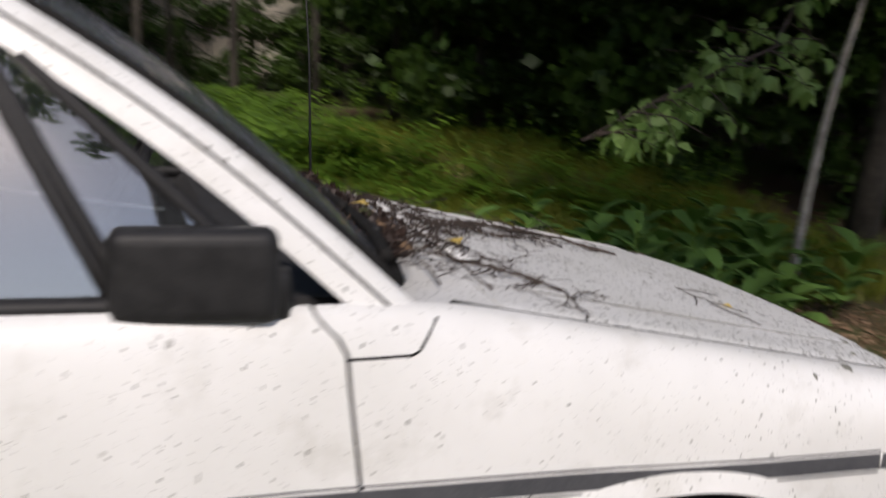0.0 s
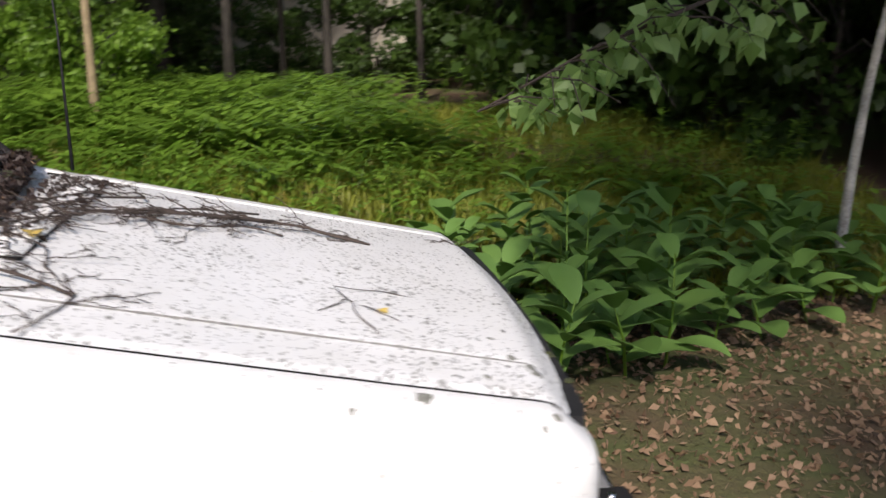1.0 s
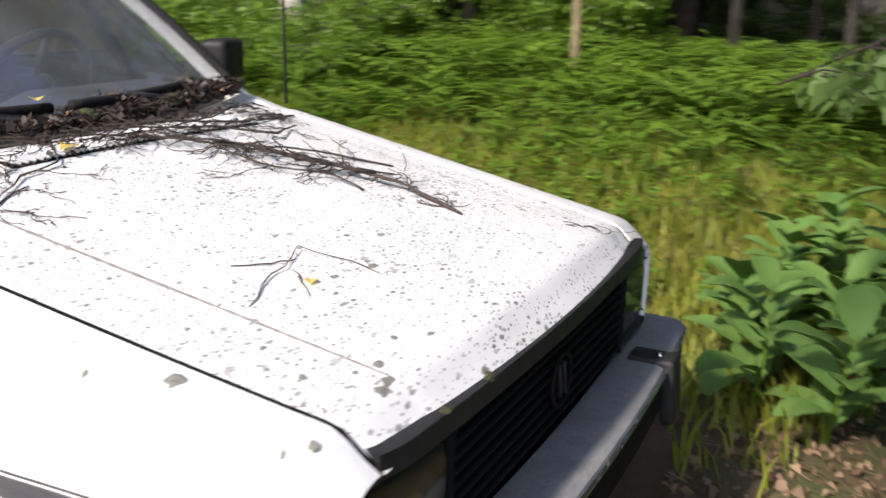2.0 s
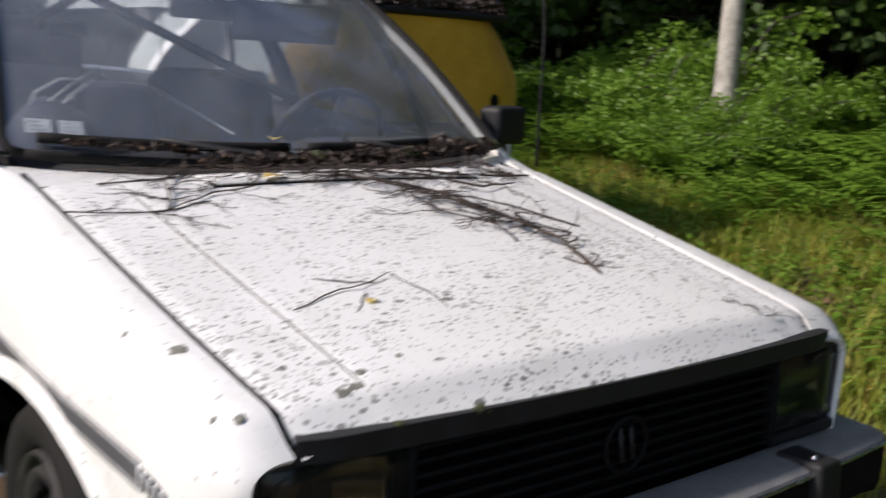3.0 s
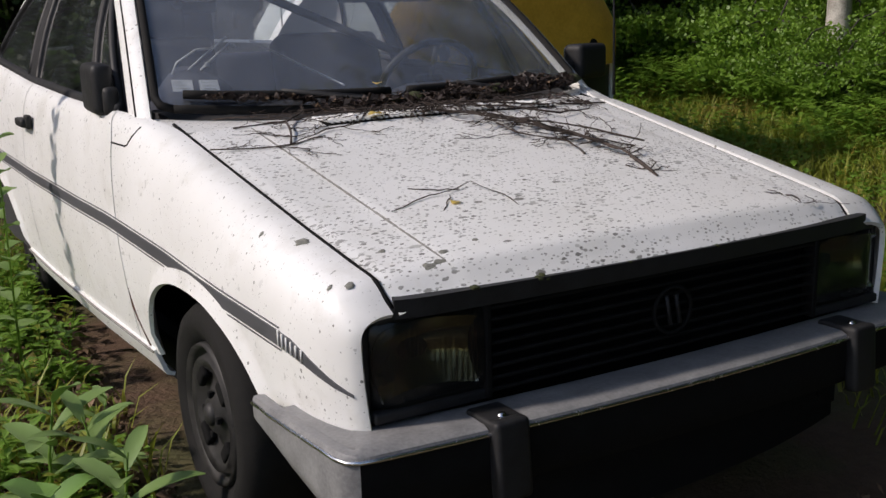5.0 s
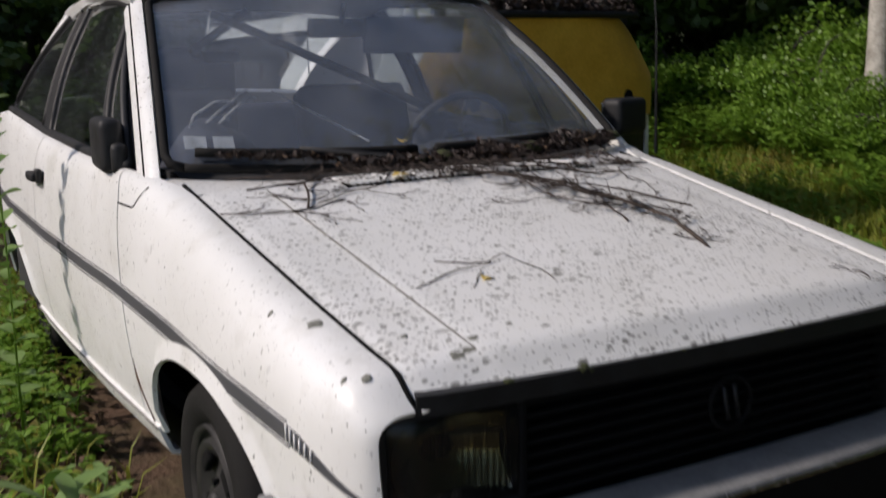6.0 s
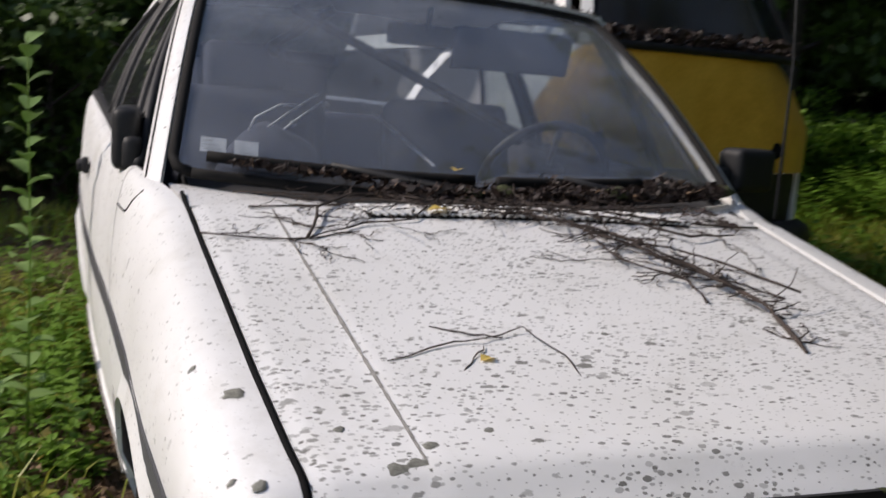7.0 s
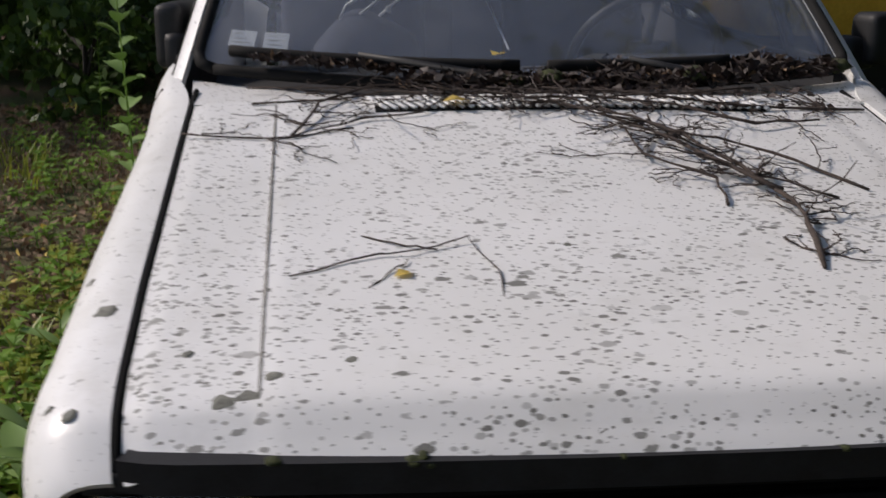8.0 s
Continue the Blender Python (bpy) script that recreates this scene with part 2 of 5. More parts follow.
def tube_data(points, radii, sides, verts, faces, cap=True):
    """Adds a tube along points to verts and faces."""
    pts = [Vector(p) for p in points]
    if not hasattr(radii, "__len__"):
        radii = [radii] * len(pts)
    ref, base = None, len(verts)
    for i, p in enumerate(pts):
        d = (pts[min(i + 1, len(pts) - 1)] - pts[max(i - 1, 0)]).normalized()
        ref = ref or (Vector((0, 0, 1)) if abs(d.z) < 0.9 else Vector((1, 0, 0)))
        s = d.cross(ref).normalized()
        u = s.cross(d).normalized()
        ref = u
        for k in range(sides):
            a = 2 * math.pi * k / sides
            verts.append(tuple(p + radii[i] * (math.cos(a) * s + math.sin(a) * u)))
    for i in range(len(pts) - 1):
        for k in range(sides):
            a, b = base + i * sides + k, base + i * sides + (k + 1) % sides
            faces.append((a, b, b + sides, a + sides))
    if cap:
        faces.append(tuple(range(base + sides - 1, base - 1, -1)))
        faces.append(tuple(range(base + (len(pts) - 1) * sides, base + len(pts) * sides)))


def tube(points, radii, sides=8):
    v, f = [], []
    tube_data(points, radii, sides, v, f)
    return raw(v, f)


def lathe(profile, axis_turn, at, segments=32):
    """Turns (radius, height) pairs round an axis; axis_turn in degrees."""
    v, f = [], []
    for r, h in profile:
        for k in range(segments):
            a = 2 * math.pi * k / segments
            v.append((r * math.cos(a), r * math.sin(a), h))
    for i in range(len(profile) - 1):
        for k in range(segments):
            a, b = i * segments + k, i * segments + (k + 1) % segments
            f.append((a, b, b + segments, a + segments))
    bm = raw(v, f)
    bmesh.ops.recalc_face_normals(bm, faces=bm.faces[:])
    bmesh.ops.transform(bm, matrix=pose(*at, *axis_turn), verts=bm.verts)
    return bm


def from_lists(name, verts, faces, material, parent=None, label="", smooth=False):
    data = bpy.data.meshes.new(name)
    data.from_pydata(verts, [], faces)
    data.update()
    for p in data.polygons:
        p.use_smooth = smooth
    data.materials.append(material)
    ob = new(name, data)
    ob.parent = parent
    return tagged(ob, label)


def ease(x, a, b):
    t = min(1, max(0, (x - a) / (b - a)))
    return t * t * (3 - 2 * t)


def curve(x, table):
    """Piecewise-linear reading of (x, value) pairs."""
    return float(np.interp(x, [p[0] for p in table], [p[1] for p in table]))


# ---- ground ----
def ground_z(x, y):
    """Level round the car, rising gently into the wood on the far side."""
    z = 0.38 * ease(x, 2.0, 9.0) + 0.25 * ease(y, 6, 14) + 0.1 * ease(-x, 3, 9)
    z += 0.05 * (noise.noise((x * 0.5, y * 0.5, 0)) + 0.4 * noise.noise((x * 1.7, y * 1.7, 3)))
    return z


def build_ground():
    ax = sorted(set(np.round(np.concatenate([np.linspace(-9, 14, 110), [-400, -120, -50, -25, -15, 18, 25, 50, 120, 400]]), 3)))
    v = [(x, y, ground_z(x, y)) for y in ax for x in ax]
    n = len(ax)
    f = [(j * n + i, j * n + i + 1, (j + 1) * n + i + 1, (j + 1) * n + i) for j in range(n - 1) for i in range(n - 1)]
    ob = from_lists("ground", v, f, M_GROUND, smooth=True)
    tagged(ob, "brown forest floor with soil and sparse green growth", "ground", kind="structure")


build_ground()

# ---- the white car ----
# forward is -y, the car's own right flank faces -x
Y_FRONT, Y_COWL, Y_SEAM, Y_BPIL, Y_TAIL = 0.272, 1.30, 1.612, 2.80, 4.42
WHEEL_Y, REAR_Y, WHEEL_Z = 1.0, 3.55, 0.29
AXLE_Y = 1.045


def gap_x(y):
    return curve(y, ((0.25, 0.626), (0.30, 0.636), (0.40, 0.645), (0.60, 0.656), (1.10, 0.675), (1.30, 0.682), (1.6, 0.69)))


def far_gap_x(y):
    return gap_x(y) - 0.045


def hood_z(x, y):
    """Height of the bonnet's skin."""
    g = gap_x(y)
    z = 0.7177 + 0.198 * y + 0.006 - 0.018 * (x / g) ** 2
    crease = curve(y, ((0.3, 0.492), (0.5, 0.498), (1.1, 0.518)))
    z -= 0.0025 * ease(abs(x), crease - 0.003, crease + 0.003)
    z -= 4.6 * max(0, 0.355 - y) ** 2 + 0.012 * ease(-y, -0.33, -0.30)
    return z


def side_w(y):
    """Half width of the body at its widest height."""
    w = curve(y, ((0.5, 0.765), (0.8, 0.785), (1.2, 0.797), (1.6, 0.815), (2.0, 0.838), (2.65, 0.862), (3.5, 0.875), (4.0, 0.86), (4.42, 0.77)))
    if y < 0.5:
        w = 0.692 + (0.765 - 0.692) * math.sqrt(max(0, 1 - ((0.5 - y) / 0.229) ** 2))
    return w


def belt_z(y):
    return curve(y, ((1.2, 0.955), (1.45, 0.985), (1.6, 1.0), (2.2, 1.012), (2.9, 1.04), (3.6, 1.11), (4.0, 1.09), (4.42, 1.0)))


def shoulder(y, right=False):
    """Upper edge of the flank: the bonnet's gap ahead of the screen, the belt behind it."""
    g = far_gap_x(y) if right else gap_x(y)
    if y < 1.30:
        return g + 0.006, hood_z(g, y) + (0.0 if right else -0.002)
    k = ease(y, 1.30, 1.62)
    g += 0.006
    z0 = hood_z(gap_x(min(y, 1.30)), min(y, 1.30)) - 0.002 + 0.19 * max(0, y - 1.30)
    return g + (curve(y, ((1.5, 0.752), (1.9, 0.772), (2.9, 0.79), (3.6, 0.828), (4.0, 0.82), (4.42, 0.74))) - g) * k, z0 + (belt_z(y) - z0) * k


def arch_z(y, cy):
    a, b = 0.425, 0.335
    t = abs(y - cy) / a
    return WHEEL_Z + b * (max(0, 1 - t ** 2.3)) ** (1 / 2.3) if t < 1 else 0


def flank(y0, y1, step=0.022, rows=22, low=0.345, right=False):
    """Rows of points of the right flank (x > 0; mirrored by the caller)."""
    ys = list(np.linspace(y0, y1, max(3, int((y1 - y0) / step))))
    if y0 < 0.3:
        ys = [y0 + 0.001, y0 + 0.006, y0 + 0.014] + [v for v in ys if v > y0 + 0.02]
    out = []
    for y in ys:
        gx, gz = shoulder(y, right)
        w, zm = max(side_w(y), gx + 0.004), 0.665
        full = 0.68 + 0.12 * ease(y, 1.2, 1.6) if right else 0.8
        zb = max(low, arch_z(y, WHEEL_Y), arch_z(y, REAR_Y))
        if y < 0.60:
            zb = max(zb, 0.30 + 0.20 * ease(-y, -0.45, -0.30))
        row = []
        for j in range(rows):
            t = j / (rows - 1)
            if t <= 0.5:
                a = t * 2 * math.pi / 2
                c, s = max(0, math.cos(a)) ** full, max(0, math.sin(a)) ** full
                x, z = gx + (w - gx) * s, zm + (gz - zm) * c
            else:
                k = (t - 0.5) * 2
                z = zm + (zb - zm) * k
                x = w - 0.055 * max(0, (zm - z) / 0.4) ** 1.7
                near = min(abs(z - arch_z(y, c)) for c in (WHEEL_Y, REAR_Y))
                x += 0.014 * max(0, 1 - near / 0.05) if arch_z(y, WHEEL_Y) + arch_z(y, REAR_Y) > 0 else 0
            row.append((x, y, z))
        out.append(row)
    return out


def lean(rows):
    """The door's front seam runs a little forward towards the sill."""
    return [[(x, y - 0.038 * ease(0.99 - z, 0.0, 0.45) * max(0, 1 - abs(y - Y_SEAM) / 0.3) + 0.05 * ease(z, 0.93, 1.0) * max(0, 1 - abs(y - Y_SEAM) / 0.15), z) for x, y, z in r] for r in rows]


def mirror(rows, s):
    return [[(s * x, y, z) for x, y, z in r] for r in rows]


def screen_pt(u, v):
    """Windscreen surface: u from -1 to 1 across, v from 0 at the cowl to 1 at the roof."""
    half = 0.700 + (0.575 - 0.700) * v
    x = u * half
    bow = (1 - u * u)
    y = 1.50 - 0.095 * bow * (1 - 0.5 * v) + v * 0.61
    z = 1.012 - 0.030 * bow + v * 0.458 + 0.030 * bow * v * 1.9 + 0.03 * math.sin(math.pi * v)
    return (x, y, z)


def roof_pt(u, v):
    """Roof and fastback tail; v from 0 above the screen to 1 at the tail's edge."""
    y = 2.115 + v * (Y_TAIL - 2.115) - 0.05 * (1 - u * u) * (1 - v)
    h = curve(y, ((2.0, 1.49), (2.4, 1.525), (2.9, 1.53), (3.3, 1.48), (3.8, 1.30), (4.25, 1.06), (4.42, 0.98)))
    half = curve(y, ((2.0, 0.60), (3.2, 0.60), (4.0, 0.62), (4.42, 0.66)))
    return (u * half, y, h + 0.045 * (1 - u * u) * (1 - 0.6 * v) - 0.012)


def wheel(parent, x, y, s):
    hub = part("wheel", lathe([(0.0, 0.02), (0.04, 0.03), (0.06, 0.012), (0.10, 0.0), (0.125, 0.022), (0.145, 0.03), (0.155, 0.0), (0.165, 0.02), (0.178, 0.035), (0.182, 0.02), (0.175, -0.03), (0.17, -0.12)],
               (0, 90 * s, 0), (x + s * 0.02, y, WHEEL_Z)), M_WHEEL, parent, "grimy grey steel wheel rim")
    prof = [(0.172, 0.02), (0.19, 0.045), (0.225, 0.062), (0.262, 0.055), (0.281, 0.03), (0.286, 0.0), (0.286, -0.085), (0.27, -0.13), (0.2, -0.14)]
    part("tyre", lathe(prof, (0, 90 * s, 0), (x, y, WHEEL_Z), 48), M_RUBBER, hub, "cracked black tyre")
    for k in range(4):
        a = (k + 0.5) * math.pi / 2
        c = (x + s * 0.038, y + 0.108 * math.cos(a), WHEEL_Z + 0.108 * math.sin(a))
        part("wheel_slot", box((0.02, 0.034, 0.062), c, 0.009, (math.degrees(a), 0, 0), 3), M_DARK, hub)
    part("hub_cap", lathe([(0.0, 0.052), (0.022, 0.05), (0.03, 0.04), (0.031, 0.02)], (0, 90 * s, 0), (x + s * 0.01, y, WHEEL_Z), 20), M_WHEEL, hub)
    for k in range(4):
        a = k * math.pi / 2
        part("wheel_bolt", box((0.014, 0.016, 0.016), (x + s * 0.045, y + 0.052 * math.cos(a), WHEEL_Z + 0.052 * math.sin(a)), 0.003), M_DARK, hub)


def build_car():
    car = thing("car", "abandoned white hatchback car with lichen spots and fallen twigs", "car")
    # bonnet
    ys = [0.272, 0.276, 0.283, 0.292, 0.304] + list(np.linspace(0.32, Y_COWL, 60))
    us = [-1, -0.99] + list(np.linspace(-0.97, 0.97, 91)) + [0.99, 1]
    rows = [[(u * ((far_gap_x(y) if u > 0 else gap_x(y)) - 0.006), y - 0.035 * (1 - u * u) * ease(-y, -0.9, -0.3) * 0.6, hood_z(u * (far_gap_x(y) if u > 0 else gap_x(y)), y) - 0.004 * (abs(u) > 0.985)) for u in us] for y in ys]
    part("bonnet", shell(rows, 0.014, (0, 0, 1)), M_HOOD, car, "white bonnet speckled with dark lichen")
    # inner wings under the gaps; their near-black and the tubes paint in shade
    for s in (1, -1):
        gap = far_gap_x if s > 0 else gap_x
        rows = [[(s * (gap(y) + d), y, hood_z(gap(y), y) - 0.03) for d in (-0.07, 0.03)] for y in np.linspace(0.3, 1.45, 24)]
        part("gap_seal", tube([(s * gap(y), y, hood_z(gap(y), y) - (0.011 if s > 0 else 0.0062)) for y in np.linspace(0.285, 1.40, 50)], 0.0052, 6), M_DARK, car, "dark tube painting in the shade of the bonnet gap")
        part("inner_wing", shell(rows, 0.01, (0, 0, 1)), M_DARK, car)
    # scuttle between bonnet and screen
    rows = []
    for k in range(7):
        v = k / 6
        row = []
        for u in np.linspace(-1, 1, 41):
            a = Vector((u * gap_x(1.305), 1.305, hood_z(u * gap_x(1.30), 1.30) - 0.002))
            b = Vector(screen_pt(u, -0.03)) + Vector((0, 0.02, -0.012))
            row.append(tuple(a.lerp(b, v)))
        rows.append(row)
    part("scuttle", shell(rows, 0.012, (0, 0, 1)), M_HOOD, car, "white scuttle panel below the windscreen")
    # flanks
    for s in (1, -1):
        far = (s, 0, 0.2)
        part("front_wing", shell(mirror(lean(flank(Y_FRONT, Y_SEAM - 0.004, right=s > 0)), s), 0.012, far), M_SIDE, car, "white front wing with dirty spots")
        part("door", shell(mirror(lean(flank(Y_SEAM + 0.004, Y_BPIL - 0.004)), s), 0.012, far), M_SIDE, car, "white door with a black window frame")
        part("rear_wing", shell(mirror(flank(Y_BPIL + 0.004, Y_TAIL), s), 0.012, far), M_SIDE, car)
        rows = [[(s * (side_w(y) - 0.028 - d), y, z) for d, z in ((0.0, 0.352), (0.004, 0.34), (0.022, 0.29), (0.03, 0.275), (0.05, 0.268))] for y in np.linspace(1.445, 3.12, 24)]
        part("sill", shell(rows, 0.012, far), M_SIDE, car, "white sill with dirt and rust along its joint")
        part("sill_joint", tube([(s * (side_w(y) - 0.0262), y, 0.3475) for y in np.linspace(1.445, 3.12, 24)], 0.0035, 6), M_GRIME, car)
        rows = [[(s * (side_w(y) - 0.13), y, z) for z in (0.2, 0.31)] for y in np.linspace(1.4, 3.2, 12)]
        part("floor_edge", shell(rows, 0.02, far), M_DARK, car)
        rows = [[(s * (min(side_w(y), shoulder(y)[0] + 0.03) - 0.045), y, z) for z in (0.32, 0.6, 0.85, belt_z(y) - 0.004)] for y in np.linspace(1.66, 3.9, 16)]
        part("door_lining", shell(rows, 0.02, (-s, 0, 0)), M_DASH, car, "dark vinyl door lining")
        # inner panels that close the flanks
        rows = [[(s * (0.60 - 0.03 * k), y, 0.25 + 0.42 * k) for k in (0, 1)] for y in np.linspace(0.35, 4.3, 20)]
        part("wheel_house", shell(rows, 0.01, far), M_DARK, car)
        # adhesive stripe, laid on the skin
        rows = []
        for y in np.concatenate([[0.285, 0.32, 0.36, 0.40], np.linspace(0.45, 4.2, 70)]):
            zc = curve(y, ((0.45, 0.628), (0.75, 0.645), (1.16, 0.668), (1.7, 0.692), (2.4, 0.705), (4.2, 0.73))) if y > 0.45 else 0.628 - 0.06 * ((0.45 - y) / 0.165) ** 1.3
            h = 0.016 if y > 0.45 else 0.003 + 0.013 * ((y - 0.285) / 0.165)
            rows.append([(s * (side_w(y) + 0.003 - (0.055 * ((0.665 - zc - q * h) / 0.4) ** 1.7 if zc + q * h < 0.665 else 0)), y, zc + q * h) for q in (-1, -0.4, 0.4, 1)])
        part("side_stripe", shell(rows, 0.003, far), M_STRIPE, car, "dark grey side stripe")
        for q in (-1.45, 1.45):
            rows = []
            for y in np.linspace(0.50, 4.2, 60):
                zc = curve(y, ((0.45, 0.628), (0.75, 0.645), (1.16, 0.668), (1.7, 0.692), (2.4, 0.705), (4.2, 0.73))) + q * 0.016
                rows.append([(s * (side_w(y) + 0.0025 - (0.055 * ((0.665 - z) / 0.4) ** 1.7 if z < 0.665 else 0)), y, z) for z in (zc - 0.0014, zc, zc + 0.0014)])
            part("pin_line", shell(rows, 0.002, far), M_STRIPE, car)
        for k in range(6):
            y = 0.405 + 0.019 * k
            zc, h = 0.622 + 0.012 * k / 5, 0.012 + 0.0008 * k
            x = side_w(y) + 0.0045 - 0.055 * ((0.665 - zc) / 0.4) ** 1.7
            part("stripe_gap", box((0.003, 0.0035, 2 * h), (s * x, y, zc), 0.0, (0, 0, 0)), M_SIDE, car)
        def skin_x(y, z):
            """Half width of the flank at a height."""
            gx, gz = shoulder(y)
            w = max(side_w(y), gx + 0.004)
            if z >= gz:
                return gx
            if z < 0.665:
                return w - 0.055 * ((0.665 - z) / 0.4) ** 1.7
            c = ((z - 0.665) / (gz - 0.665)) ** 1.25
            return gx + (w - gx) * (1 - c * c) ** 0.4
        cut = [(1.61, 0.920), (1.56, 0.919), (1.50, 0.918), (1.487, 0.923), (1.47, 0.945), (1.45, 0.97)]
        part("panel_gap", tube([(s * (skin_x(y, z) - 0.0005), y, z) for y, z in cut], 0.0028, 6), M_DARK, car)
        # rust and dirt eating the seam ahead of the sill
        rust = [(1.572, 0.53), (1.566, 0.50), (1.56, 0.46), (1.545, 0.425), (1.52, 0.39), (1.49, 0.352)]
        part("rust_streak", tube([(s * (skin_x(y, z) - 0.001), y, z) for y, z in rust], [0.002, 0.004, 0.007, 0.006, 0.005, 0.006], 6), M_RUST, car, "dark rust along the wing seam")
        # pillar between screen and door
        rows = []
        for v in np.linspace(-0.06, 1.02, 26):
            e = Vector((s * screen_pt(1, v)[0], *screen_pt(1, v)[1:]))
            a = e + Vector((s * 0.018, 0.0, -0.004))
            b = e + Vector((s * 0.046, 0.030, -0.016))
            c = e + Vector((s * 0.056, 0.075, -0.04))
            rows.append([tuple(a), tuple(a.lerp(b, 0.5) + Vector((s * 0.004, -0.004, 0.003))), tuple(b), tuple(b.lerp(c, 0.5) + Vector((s * 0.003, 0, 0))), tuple(c)])
        part("windscreen_pillar", shell(rows, 0.012, (s, -0.5, 0.3)), M_SIDE, car)
        part("door_gap", tube([Vector(r[2]) + Vector((s * 0.001, 0.004, -0.002)) for r in rows], 0.0035, 6), M_DARK, car)
        # side glass, frames and pillars
        def foot(y):
            return s * curve(y, ((1.6, 0.742), (1.9, 0.760), (2.9, 0.777), (3.6, 0.815))), y, belt_z(y) + 0.006
        def head(y):
            return s * curve(y, ((2.1, 0.605), (3.0, 0.575), (3.3, 0.585))), y, curve(y, ((2.1, 1.438), (2.4, 1.482), (3.0, 1.515), (3.3, 1.512)))
        def glazing(f0, f1, h0, h1, count=6):
            rows = []
            for v in np.linspace(0.0, 1.0, 9):
                row = []
                for k in np.linspace(0, 1, count):
                    p = Vector(foot(f0 + (f1 - f0) * k)).lerp(Vector(head(h0 + (h1 - h0) * k)), v)
                    p.x += s * 0.022 * math.sin(math.pi * v)
                    row.append(tuple(p))
                rows.append(row)
            return rows
        for name, f0, f1, h0, h1 in (("quarter_light", 1.695, 1.93, 2.165, 2.175), ("door_glass", 1.955, 2.86, 2.185, 2.955), ("rear_side_glass", 2.985, 3.58, 3.07, 3.22)):
            rows = glazing(f0, f1, h0, h1)
            ob = part(name, shell(rows, 0.004, far), M_DOORGLASS, car, "dusty side window")
            ob.visible_shadow = False
            edge = [rows[0][i] for i in range(6)] + [r[-1] for r in rows[1:]] + [rows[-1][i] for i in range(4, -1, -1)] + [r[0] for r in rows[-2:0:-1]]
            part("window_frame", tube(edge + edge[:1], 0.013, 6), M_BLACK, ob, "black window frame")
        part("door_pillar", shell([[(x + s * 0.006, y, z) for x, y, z in r] for r in glazing(2.855, 2.99, 2.95, 3.075, 4)], 0.012, far), M_BLACK, car, "black pillar between the side windows")
        # roof side and the broad pillar behind the windows
        rows = []
        for k in np.linspace(0, 1, 25):
            y = 2.13 + (3.30 - 2.13) * k
            h, r = Vector(head(y)), Vector(roof_pt(s, max(0.0, (y - 2.115) / (Y_TAIL - 2.115))))
            rows.append([tuple(h + Vector((s * 0.008, 0, 0.004))), tuple(h.lerp(r, 0.5) + Vector((s * 0.022, 0, 0.006))), tuple(r)])
        part("roof_side", shell(rows, 0.012, far), M_SIDE, car)
        rows = []
        for v in np.linspace(-0.03, 1.04, 14):
            p = Vector(foot(3.585)).lerp(Vector(head(3.225)), v) + Vector((s * (0.006 + 0.022 * math.sin(math.pi * max(0, min(1, v)))), 0, 0))
            y = 4.30 + (3.42 - 4.30) * v
            q = Vector(roof_pt(s, (y - 2.115) / (Y_TAIL - 2.115)))
            rows.append([tuple(p), tuple(p.lerp(q, 0.35) + Vector((s * 0.03, 0, 0.012))), tuple(p.lerp(q, 0.7) + Vector((s * 0.03, 0, 0.012))), tuple(q)])
        part("rear_pillar", shell(rows, 0.012, far), M_SIDE, car, "white rear pillar")
        part("belt_trim", tube([(foot(y)[0] + s * 0.004, y, belt_z(y) + 0.003) for y in np.linspace(1.69, 3.6, 20)], 0.017, 8), M_BLACK, car, "black weather strip")
        # door handle
        part("door_handle", merged(box((0.03, 0.15, 0.03), (s * 0.872, 2.69, 0.905), 0.008), box((0.02, 0.06, 0.05), (s * 0.862, 2.63, 0.91), 0.008)), M_BLACK, car, "black door handle")
        # mirrors
        if s < 0:
            head = part("door_mirror", box((0.062, 0.25, 0.148), (-0.776, 1.842, 1.058), 0.027, (0, 0, -4), 4), M_BLACK, car, "matte black door mirror folded along the door")
            part("mirror_foot", box((0.045, 0.12, 0.085), (-0.766, 1.755, 1.025), 0.018, (0, 0, -4)), M_BLACK, head)
            part("mirror_edge", box((0.02, 0.03, 0.10), (-0.792, 1.752, 1.035), 0.008, (0, 0, -4)), M_DARK, head)
        else:
            head = part("door_mirror", box((0.16, 0.085, 0.125), (0.875, 1.68, 1.065), 0.026, (0, 0, 16), 4), M_BLACK, car, "matte black door mirror")
            part("mirror_foot", box((0.09, 0.09, 0.08), (0.79, 1.69, 1.03), 0.02, (0, 0, 16)), M_BLACK, head)
            part("mirror_glass", box((0.13, 0.006, 0.095), (0.863, 1.724, 1.065), 0.002, (0, 0, 16)), M_CHROME, head)
        wheel(car, s * 0.705, AXLE_Y, s)
        wheel(car, s * 0.72, REAR_Y, s)
        # headlamp
        lamp = part("headlight", shell([[(s * x, 0.345, z) for z in np.linspace(0.52, 0.705, 5)] for x in (0.445, 0.56, 0.68)], 0.01, (0, -1, 0)), M_BLACK, car, "smoked rectangular headlight")
        part("reflector", shell([[(s * (0.565 + 0.100 * u), 0.350 - 0.045 * (u * u + w * w) * 0.9, 0.615 + 0.066 * w) for w in np.linspace(-1, 1, 9)] for u in np.linspace(-1, 1, 11)], 0.003, (0, -1, 0)), M_REFLECT, lamp)
        rows = []
        for k in np.linspace(0, 1, 19):
            x = 0.452 + 0.230 * k
            back = 0.030 * max(0, (k - 0.72) / 0.28) ** 2.2
            rows.append([(s * x, 0.266 + back + 0.010 * abs(2 * q - 1) ** 5, 0.530 + 0.165 * q) for q in np.linspace(0, 1, 13)])
